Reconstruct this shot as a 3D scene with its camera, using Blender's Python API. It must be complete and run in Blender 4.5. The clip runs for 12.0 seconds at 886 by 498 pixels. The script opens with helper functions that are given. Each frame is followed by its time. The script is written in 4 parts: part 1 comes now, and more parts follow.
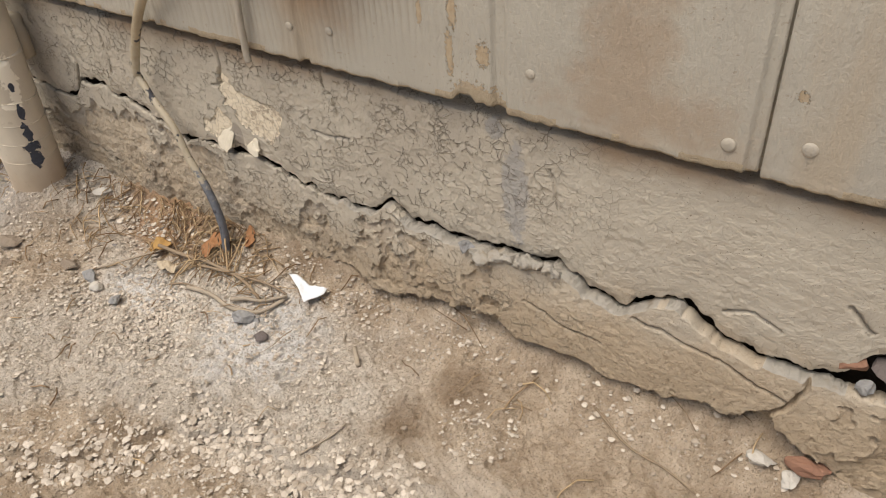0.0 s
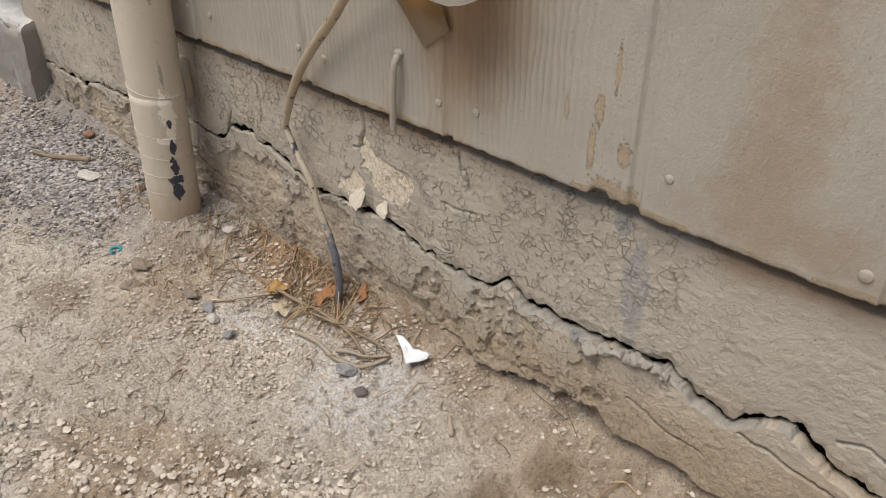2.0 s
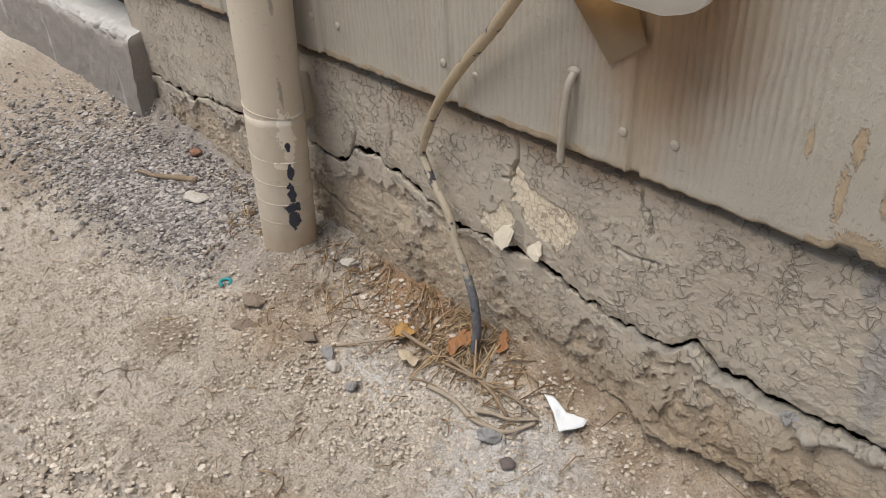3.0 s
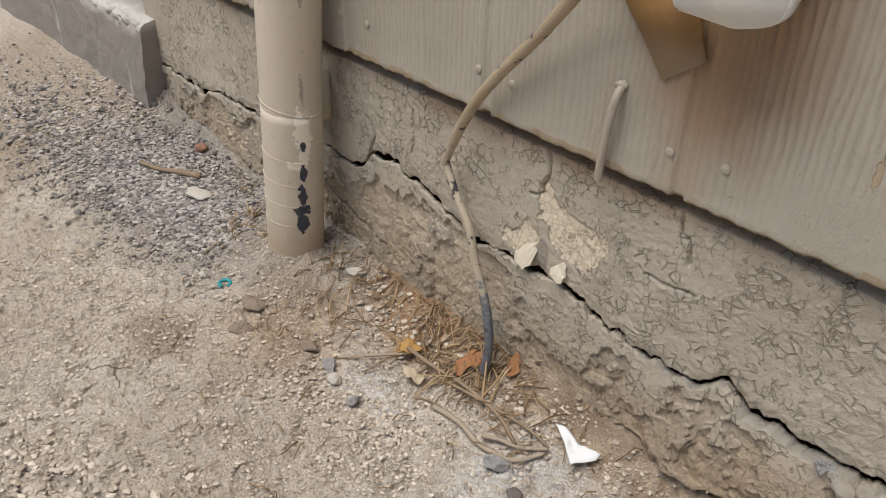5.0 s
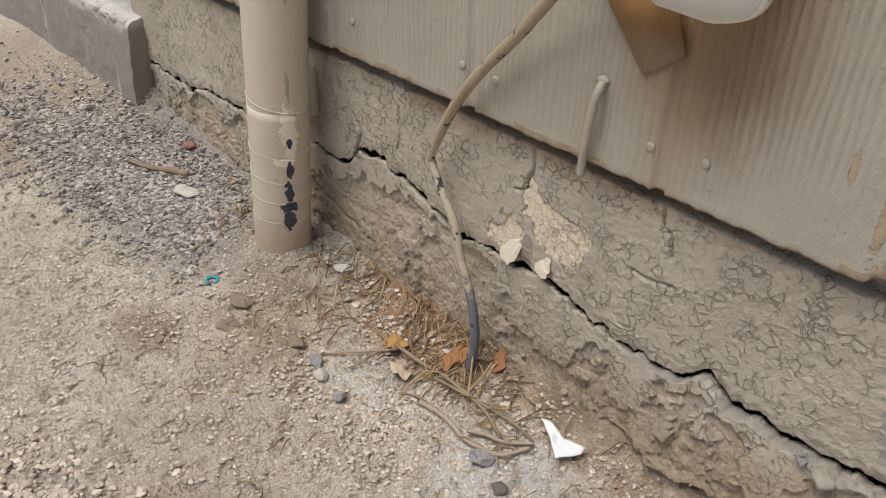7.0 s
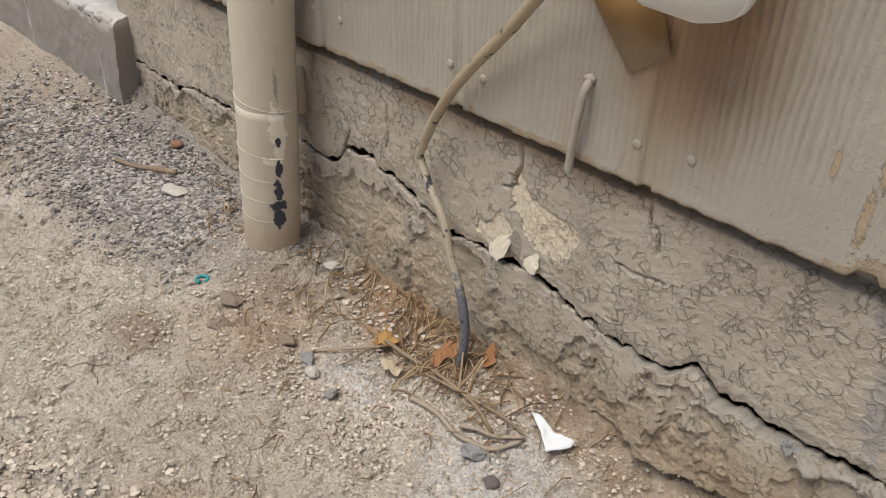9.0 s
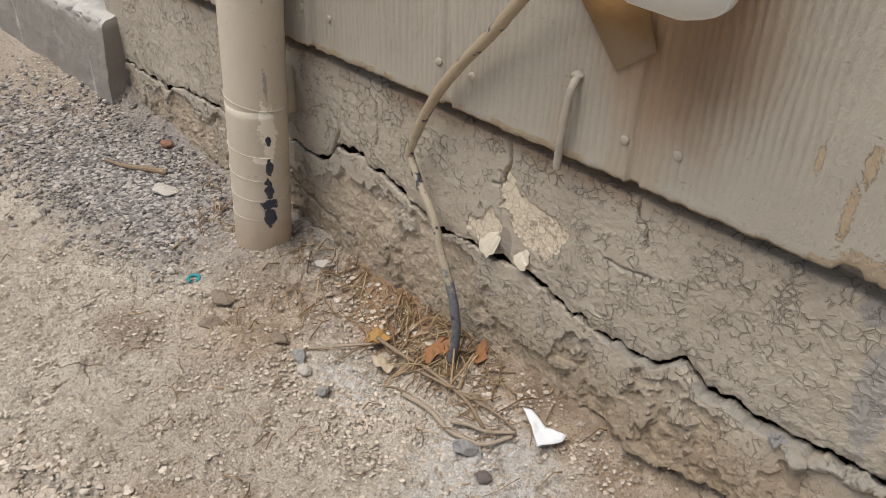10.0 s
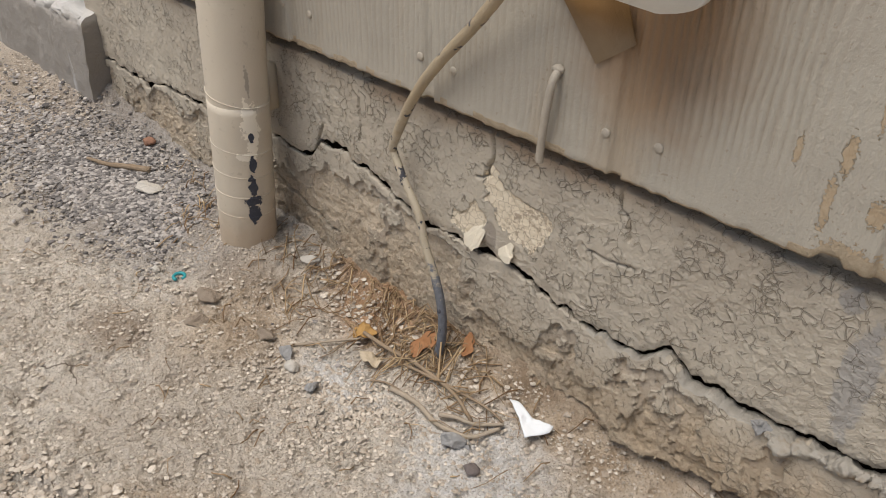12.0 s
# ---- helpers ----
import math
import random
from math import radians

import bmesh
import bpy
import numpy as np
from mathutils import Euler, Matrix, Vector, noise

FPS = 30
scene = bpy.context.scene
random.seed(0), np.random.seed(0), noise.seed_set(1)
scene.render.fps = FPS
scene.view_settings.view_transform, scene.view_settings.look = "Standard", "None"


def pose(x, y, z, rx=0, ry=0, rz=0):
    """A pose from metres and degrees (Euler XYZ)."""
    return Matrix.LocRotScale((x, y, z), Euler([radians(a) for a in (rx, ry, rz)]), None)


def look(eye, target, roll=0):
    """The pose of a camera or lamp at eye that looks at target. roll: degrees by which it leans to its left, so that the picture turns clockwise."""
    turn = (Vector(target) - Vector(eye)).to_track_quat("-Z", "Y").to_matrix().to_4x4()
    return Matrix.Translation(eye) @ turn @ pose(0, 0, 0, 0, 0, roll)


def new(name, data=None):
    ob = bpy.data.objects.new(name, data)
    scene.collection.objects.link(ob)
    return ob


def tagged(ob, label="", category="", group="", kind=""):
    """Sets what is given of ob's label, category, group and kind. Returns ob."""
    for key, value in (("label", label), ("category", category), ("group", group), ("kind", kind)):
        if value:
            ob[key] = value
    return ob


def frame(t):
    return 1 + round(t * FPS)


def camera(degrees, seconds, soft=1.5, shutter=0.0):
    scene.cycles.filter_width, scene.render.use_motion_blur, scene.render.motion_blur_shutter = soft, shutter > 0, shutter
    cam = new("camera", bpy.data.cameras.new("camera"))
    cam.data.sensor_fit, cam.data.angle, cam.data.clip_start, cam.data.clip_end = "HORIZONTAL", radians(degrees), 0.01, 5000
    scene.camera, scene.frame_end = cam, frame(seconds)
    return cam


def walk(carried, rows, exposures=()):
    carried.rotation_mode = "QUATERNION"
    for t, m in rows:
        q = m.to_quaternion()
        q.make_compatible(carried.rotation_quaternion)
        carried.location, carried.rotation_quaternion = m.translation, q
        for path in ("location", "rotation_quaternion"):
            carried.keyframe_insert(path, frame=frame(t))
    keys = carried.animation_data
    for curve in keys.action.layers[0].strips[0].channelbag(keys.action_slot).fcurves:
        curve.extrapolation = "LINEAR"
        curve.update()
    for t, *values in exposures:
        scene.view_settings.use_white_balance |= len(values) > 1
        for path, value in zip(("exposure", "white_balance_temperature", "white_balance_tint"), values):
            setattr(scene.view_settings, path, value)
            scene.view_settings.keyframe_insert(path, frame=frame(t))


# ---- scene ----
cam = camera(56.5, 12.0, soft=0.75)
METRES, EYE, TILT, LEAN, TURN = 0.5, 0.95, 0.0, 0.0, 41.0
PATH = [
    (0, (0.28, -0.529, 0.705), (-0.579, 0.735, -0.585), -4.5),
    (0.2, (0.275, -0.533, 0.693), (-0.681, 0.726, -0.532), -4.0),
    (0.5, (0.259, -0.547, 0.716), (-0.727, 0.692, -0.506), -3.9),
    (1, (0.259, -0.549, 0.72), (-0.757, 0.687, -0.48), -2.8),
    (1.5, (0.259, -0.553, 0.724), (-0.785, 0.68, -0.455), -1.9),
    (2, (0.261, -0.556, 0.724), (-0.819, 0.674, -0.425), -0.6),
    (2.5, (0.225, -0.54, 0.729), (-0.908, 0.642, -0.421), -1.2),
    (3, (0.111, -0.509, 0.687), (-1.107, 0.591, -0.456), -3.6),
    (3.2, (0.092, -0.506, 0.672), (-1.163, 0.568, -0.452), -4.0),
    (3.7, (0.072, -0.512, 0.664), (-1.154, 0.614, -0.446), -0.4),
    (4.8, (0.066, -0.516, 0.660), (-1.146, 0.631, -0.441), 1.3),
    (5, (0.068, -0.515, 0.66), (-1.145, 0.633, -0.441), 1.3),
    (5.5, (0.071, -0.512, 0.662), (-1.139, 0.635, -0.443), 1.2),
    (6, (0.074, -0.512, 0.66), (-1.134, 0.639, -0.441), 1.4),
    (6.5, (0.076, -0.511, 0.659), (-1.131, 0.643, -0.442), 1.4),
    (7, (0.077, -0.512, 0.659), (-1.125, 0.646, -0.443), 1.4),
    (9, (0.078, -0.517, 0.665), (-1.096, 0.659, -0.448), 1.4),
    (9.5, (0.08, -0.518, 0.666), (-1.086, 0.665, -0.448), 1.4),
    (10, (0.082, -0.519, 0.667), (-1.076, 0.669, -0.45), 1.3),
    (10.5, (0.084, -0.519, 0.667), (-1.067, 0.674, -0.452), 1.3),
    (11, (0.084, -0.517, 0.669), (-1.058, 0.677, -0.458), 1.1),
    (11.5, (0.084, -0.519, 0.67), (-1.048, 0.682, -0.46), 1.0),
    (12, (0.084, -0.517, 0.671), (-1.044, 0.683, -0.464), 0.9),
]
EXPOSURE = 0.15
walk(cam, [(t, look(eye, target, roll)) for t, eye, target, roll in PATH],
     [(0.0, EXPOSURE + 0.18, 6650, 10), (0.5, EXPOSURE + 0.17, 6600, 10), (1.5, EXPOSURE + 0.08, 6500, 10), (2.5, EXPOSURE, 6200, 10), (3.5, EXPOSURE, 6350, 10), (12.0, EXPOSURE, 6350, 10)])

# ---------------------------------------------------------------- light
world = bpy.data.worlds.new("sky")
scene.world = world
world.use_nodes = True
wn = world.node_tree
sky = wn.nodes.new("ShaderNodeTexSky")
sky.sky_type, sky.sun_disc = "NISHITA", False
sky.sun_elevation, sky.sun_rotation = radians(71), radians(195)
sky.air_density, sky.dust_density = 1.0, 3.0
wn.links.new(sky.outputs[0], wn.nodes["Background"].inputs[0])
wn.nodes["Background"].inputs[1].default_value = 0.075
sun = new("sun", bpy.data.lights.new("sun", "SUN"))
sun.data.energy, sun.data.angle, sun.data.color = 2.75, radians(40), (1.0, 0.945, 0.87)
sun.matrix_world = look((-0.30, -1.35, 3.4), (0, 0, 0))


# ---------------------------------------------------------------- noise on arrays
def hash2(i, j, seed):
    h = (i.astype(np.int64) * 374761393 + j.astype(np.int64) * 668265263 + seed * 974711) & 0x7FFFFFFF
    h = ((h ^ (h >> 13)) * 1274126177) & 0x7FFFFFFF
    return ((h ^ (h >> 16)) & 0xFFFF) / 65535.0


def vnoise(x, y, seed=0):
    i, j = np.floor(x), np.floor(y)
    u, v = x - i, y - j
    u, v = u * u * (3 - 2 * u), v * v * (3 - 2 * v)
    a, b = hash2(i, j, seed), hash2(i + 1, j, seed)
    c, d = hash2(i, j + 1, seed), hash2(i + 1, j + 1, seed)
    return (a * (1 - u) + b * u) * (1 - v) + (c * (1 - u) + d * u) * v - 0.5


def fbm(x, y, scale, octaves=4, seed=0, gain=0.5):
    x, y = np.broadcast_arrays(np.asarray(x, float), np.asarray(y, float))
    total, amp = np.zeros(x.shape), 1.0
    for k in range(octaves):
        total = total + amp * vnoise(x * scale + 13.7 * k, y * scale + 5.1 * k, seed + k)
        amp, scale = amp * gain, scale * 2.03
    return total


def cells(x, y, scale, seed=0):
    """Distances to the two nearest cell points and a random value of the nearest cell."""
    x, y = x * scale, y * scale
    i0, j0 = np.floor(x), np.floor(y)
    f1, f2, cid = np.full(x.shape, 9.0), np.full(x.shape, 9.0), np.zeros(x.shape)
    for di in (-1, 0, 1):
        for dj in (-1, 0, 1):
            i, j = i0 + di, j0 + dj
            d = np.hypot(i + hash2(i, j, seed) - x, j + hash2(i, j, seed + 7) - y)
            near = d < f1
            f2 = np.where(near, f1, np.minimum(f2, d))
            cid = np.where(near, hash2(i, j, seed + 3), cid)
            f1 = np.where(near, d, f1)
    return f1, f2, cid


def smooth(a, b, x):
    t = np.clip((x - a) / (b - a), 0, 1)
    return t * t * (3 - 2 * t)


# ---------------------------------------------------------------- materials
class Mat:
    """A short way to write node materials in world metres."""

    def __init__(self, name, rough=0.8, metal=0.0, spec=0.3):
        self.m = bpy.data.materials.new(name)
        self.m.use_nodes = True
        self.t = self.m.node_tree
        self.b = self.t.nodes["Principled BSDF"]
        self.b.inputs["Roughness"].default_value = rough
        self.b.inputs["Metallic"].default_value = metal
        self.b.inputs["Specular IOR Level"].default_value = spec
        self.p = self.t.nodes.new("ShaderNodeNewGeometry").outputs["Position"]

    def link(self, value, socket):
        if isinstance(value, bpy.types.NodeSocket):
            self.t.links.new(value, socket)
        else:
            socket.default_value = value

    def math(self, op, a, b=0.0, c=None, clamp=False):
        n = self.t.nodes.new("ShaderNodeMath")
        n.operation, n.use_clamp = op, clamp
        self.link(a, n.inputs[0]), self.link(b, n.inputs[1])
        if c is not None:
            self.link(c, n.inputs[2])
        return n.outputs[0]

    def place(self, scale=(1, 1, 1), move=(0, 0, 0), source=None):
        n = self.t.nodes.new("ShaderNodeMapping")
        self.t.links.new(source or self.p, n.inputs[0])
        n.inputs[1].default_value, n.inputs[3].default_value = move, scale
        return n.outputs[0]

    def noise(self, scale, detail=5, rough=0.6, at=None, distort=0.0):
        n = self.t.nodes.new("ShaderNodeTexNoise")
        self.t.links.new(at or self.p, n.inputs["Vector"])
        n.inputs["Scale"].default_value, n.inputs["Detail"].default_value = scale, detail
        n.inputs["Roughness"].default_value, n.inputs["Distortion"].default_value = rough, distort
        return n.outputs[0]

    def edges(self, scale, at=None, feature="DISTANCE_TO_EDGE", rand=1.0):
        n = self.t.nodes.new("ShaderNodeTexVoronoi")
        n.feature = feature
        self.t.links.new(at or self.p, n.inputs["Vector"])
        n.inputs["Scale"].default_value, n.inputs["Randomness"].default_value = scale, rand
        return n.outputs["Distance"]

    def cell_value(self, scale, at=None):
        """One random height for each cell: plates that end in small steps."""
        n = self.t.nodes.new("ShaderNodeTexVoronoi")
        self.t.links.new(at or self.p, n.inputs["Vector"])
        n.inputs["Scale"].default_value = scale
        s = self.t.nodes.new("ShaderNodeSeparateColor")
        self.t.links.new(n.outputs["Color"], s.inputs[0])
        return s.outputs[0]

    def warp(self, amount, scale, at=None):
        """Positions pushed about by noise, so that edges run crooked."""
        n = self.t.nodes.new("ShaderNodeTexNoise")
        self.t.links.new(at or self.p, n.inputs["Vector"])
        n.inputs["Scale"].default_value, n.inputs["Detail"].default_value = scale, 4
        v = self.t.nodes.new("ShaderNodeVectorMath")
        v.operation = "MULTIPLY_ADD"
        self.t.links.new(n.outputs["Color"], v.inputs[0])
        v.inputs[1].default_value = (amount,) * 3
        self.t.links.new(at or self.p, v.inputs[2])
        return v.outputs[0]

    def band(self, x, lo, hi):
        """0 below lo, 1 above hi (or turned round)."""
        n = self.t.nodes.new("ShaderNodeMapRange")
        n.interpolation_type = "SMOOTHSTEP"
        flip = lo > hi
        self.link(x, n.inputs[0])
        n.inputs[1].default_value, n.inputs[2].default_value = min(lo, hi), max(lo, hi)
        n.inputs[3].default_value, n.inputs[4].default_value = (1, 0) if flip else (0, 1)
        return n.outputs[0]

    def axis(self, k):
        n = self.t.nodes.new("ShaderNodeSeparateXYZ")
        self.t.links.new(self.p, n.inputs[0])
        return n.outputs[k]

    def blob(self, centre, radii, ragged=0.5, scale=40.0, soft=0.25):
        """A ragged spot round a place, 1 inside."""
        v = self.t.nodes.new("ShaderNodeVectorMath")
        v.operation = "SUBTRACT"
        self.t.links.new(self.p, v.inputs[0])
        v.inputs[1].default_value = centre
        s = self.t.nodes.new("ShaderNodeVectorMath")
        s.operation = "DIVIDE"
        self.t.links.new(v.outputs[0], s.inputs[0])
        s.inputs[1].default_value = radii
        d = self.t.nodes.new("ShaderNodeVectorMath")
        d.operation = "LENGTH"
        self.t.links.new(s.outputs[0], d.inputs[0])
        n = self.math("MULTIPLY_ADD", self.noise(scale, 5, 0.65), ragged * 2, -ragged)
        return self.band(self.math("ADD", d.outputs["Value"], n), 1 + soft, 1 - soft)

    def mix(self, fac, a, b, mode="MIX"):
        n = self.t.nodes.new("ShaderNodeMix")
        n.data_type, n.blend_type = "RGBA", mode
        self.link(fac, n.inputs[0])
        for value, socket in ((a, n.inputs[6]), (b, n.inputs[7])):
            self.link((*value, 1) if isinstance(value, tuple) else value, socket)
        return n.outputs[2]

    def bump(self, height, depth, under=None):
        n = self.t.nodes.new("ShaderNodeBump")
        n.inputs["Distance"].default_value = depth
        self.t.links.new(height, n.inputs["Height"])
        if under:
            self.t.links.new(under, n.inputs["Normal"])
        return n.outputs[0]

    def random(self):
        return self.t.nodes.new("ShaderNodeObjectInfo").outputs["Random"]

    def stored(self, name):
        n = self.t.nodes.new("ShaderNodeAttribute")
        n.attribute_name = name
        return n.outputs["Fac"]

    def island(self):
        return self.t.nodes.new("ShaderNodeNewGeometry").outputs["Random Per Island"]

    def done(self, colour, normal=None, rough=None):
        self.link((*colour, 1) if isinstance(colour, tuple) else colour, self.b.inputs["Base Color"])
        if normal:
            self.t.links.new(normal, self.b.inputs["Normal"])
        if rough is not None:
            self.link(rough, self.b.inputs["Roughness"])
        return self.m


def make_stucco():
    k = Mat("painted_stucco", 0.85)
    paint = k.mix(k.band(k.noise(9, 5), 0.35, 0.65), (0.455, 0.40, 0.32), (0.515, 0.46, 0.37))
    paint = k.mix(k.math("MULTIPLY", k.band(k.noise(60, 6, 0.7), 0.5, 0.75), 0.4), paint, (0.37, 0.32, 0.25))
    # older coats that show where the skin has come off
    old = k.mix(k.noise(60, 5, 0.7), (0.37, 0.315, 0.25), (0.45, 0.39, 0.31))
    raw = k.mix(k.noise(150, 5, 0.75), (0.47, 0.385, 0.28), (0.68, 0.585, 0.455))
    level = k.math("ADD", k.stored("loss"), k.math("MULTIPLY_ADD", k.noise(260, 3, 0.6), 0.3, -0.15))
    c = k.mix(k.band(level, 0.45, 0.55), paint, old)
    c = k.mix(k.band(level, 1.45, 1.55), c, raw)
    # soil splashed up from the ground, ragged upwards
    height = k.math("ADD", k.axis(2), k.math("MULTIPLY_ADD", k.noise(14, 6, 0.65), 0.16, -0.08))
    soil = k.mix(k.noise(120, 5, 0.7), (0.40, 0.30, 0.195), (0.58, 0.465, 0.33))
    c = k.mix(k.math("MULTIPLY", k.band(height, 0.190, 0.09), 0.55), c, soil)
    c = k.mix(k.math("MULTIPLY", k.blob((0.15, 0, 0.11), (0.33, 0.2, 0.07), 0.7, 16, 0.5), 0.6), c, (0.47, 0.355, 0.23))
    # rust-brown stain in patches below the siding, with the lip's shade painted in
    stain_shade = k.math("MULTIPLY", k.band(k.math("ADD", k.axis(2), k.math("MULTIPLY_ADD", k.noise(7, 4), 0.08, -0.04)), 0.315, 0.35), k.band(k.noise(4.1, 3), 0.36, 0.55))
    c = k.mix(k.math("MULTIPLY", stain_shade, 0.75), c, (0.32, 0.195, 0.10))
    # bare cream coat where the paint came off
    bare = k.band(k.math("ADD", k.stored("bare"), k.math("MULTIPLY_ADD", k.noise(190, 5, 0.7), 0.010, -0.005)), -0.0003, 0.0003)
    flake = k.edges(120, k.warp(0.004, 120))
    cream = k.mix(k.noise(70, 4), (0.70, 0.60, 0.45), (0.80, 0.71, 0.55))
    cream = k.mix(k.math("MULTIPLY", k.band(flake, 0.07, 0.0), 0.7), cream, (0.42, 0.34, 0.24))
    cream = k.mix(k.math("MULTIPLY", k.band(k.noise(170, 4, 0.65), 0.52, 0.58), k.blob((-0.290, 0, 0.252), (0.035, 0.2, 0.030), 0.5, 60, 0.3)), cream, (0.45, 0.37, 0.275))
    c = k.mix(bare, c, cream)
    # grey cement smears
    smear = k.math("MAXIMUM", k.blob((0.003, 0, 0.262), (0.013, 0.2, 0.050), 0.9, 70, 0.15), k.blob((-0.016, 0, 0.325), (0.010, 0.2, 0.010), 0.9, 70, 0.15))
    smear = k.math("MAXIMUM", smear, k.math("MULTIPLY", k.blob((-0.63, 0, 0.25), (0.05, 0.2, 0.08), 0.6, 20, 0.4), 0.25))
    c = k.mix(k.math("MULTIPLY", smear, 0.6), c, (0.32, 0.315, 0.31))
    c = k.mix(k.blob((-0.340, 0, 0.226), (0.008, 0.2, 0.019), 0.3, 90, 0.08), c, (0.35, 0.305, 0.25))
    # alligator cracks in the paint: broken thin lines between small plates
    w = k.warp(0.007, 85)
    fresh = k.math("MULTIPLY", k.band(level, 0.5, 0.4), k.math("SUBTRACT", 1.0, bare))
    zone = k.math("MULTIPLY", k.math("MULTIPLY", k.band(k.noise(7, 3), 0.36, 0.50), k.band(k.axis(0), 0.16, -0.06)), fresh)
    zone = k.math("MULTIPLY_ADD", zone, 0.85, k.math("MULTIPLY", fresh, 0.15))
    broken = k.band(k.noise(48, 4, 0.6), 0.49, 0.55)
    wide = k.edges(105, w)
    hair = k.math("MULTIPLY", k.math("MULTIPLY", k.band(wide, 0.050, 0.012), zone), broken)
    tiny = k.math("MULTIPLY", k.math("MULTIPLY", k.band(k.edges(170, w), 0.06, 0.015), zone), k.band(k.noise(33, 3), 0.54, 0.62))
    hair = k.math("MAXIMUM", hair, k.math("MULTIPLY", tiny, 0.7))
    c = k.mix(k.math("MULTIPLY", hair, 0.55), c, (0.13, 0.10, 0.07))
    # raised plate rims, their highlight painted in as a lighter colour
    rim = k.math("MULTIPLY", k.math("MULTIPLY", k.band(wide, 0.16, 0.06), zone), broken)
    c = k.mix(k.math("MULTIPLY", k.math("SUBTRACT", rim, hair, clamp=True), 0.22), c, (0.60, 0.545, 0.45))
    # pits and grains
    c = k.mix(k.math("MULTIPLY", k.band(k.noise(330, 3, 0.6), 0.65, 0.71), 0.7), c, (0.17, 0.13, 0.095))
    c = k.mix(k.math("MULTIPLY", k.math("MULTIPLY", k.band(k.noise(230, 5, 0.75), 0.52, 0.62), k.band(height, 0.215, 0.12)), 0.48), c, (0.23, 0.165, 0.105))
    plate = k.math("MULTIPLY", k.cell_value(105, w), zone)
    n = k.bump(plate, 0.0007)
    n = k.bump(rim, 0.0009, n)
    n = k.bump(k.math("SUBTRACT", 0, hair), 0.0010, n)
    crumbly = k.band(height, 0.215, 0.11)
    n = k.bump(k.math("MULTIPLY", k.noise(150, 6, 0.75), crumbly), 0.0036, n)
    n = k.bump(k.math("MULTIPLY", k.noise(230, 5, 0.7), k.band(level, 0.4, 1.6)), 0.0022, n)
    n = k.bump(k.noise(140, 5, 0.6), 0.0009, n)
    n = k.bump(k.noise(420, 4, 0.65), 0.0012, n)
    n = k.bump(k.math("SUBTRACT", 0, bare), 0.0008, n)
    return k.done(c, n, k.math("MULTIPLY_ADD", k.noise(40), 0.2, 0.75))


def make_mortar():
    k = Mat("raw_mortar", 0.95)
    c = k.mix(k.noise(90, 6, 0.7), (0.36, 0.325, 0.27), (0.60, 0.555, 0.48))
    c = k.mix(k.band(k.noise(30, 4), 0.55, 0.75), c, (0.36, 0.28, 0.19))
    return k.done(c, k.bump(k.noise(260, 6, 0.75), 0.004))


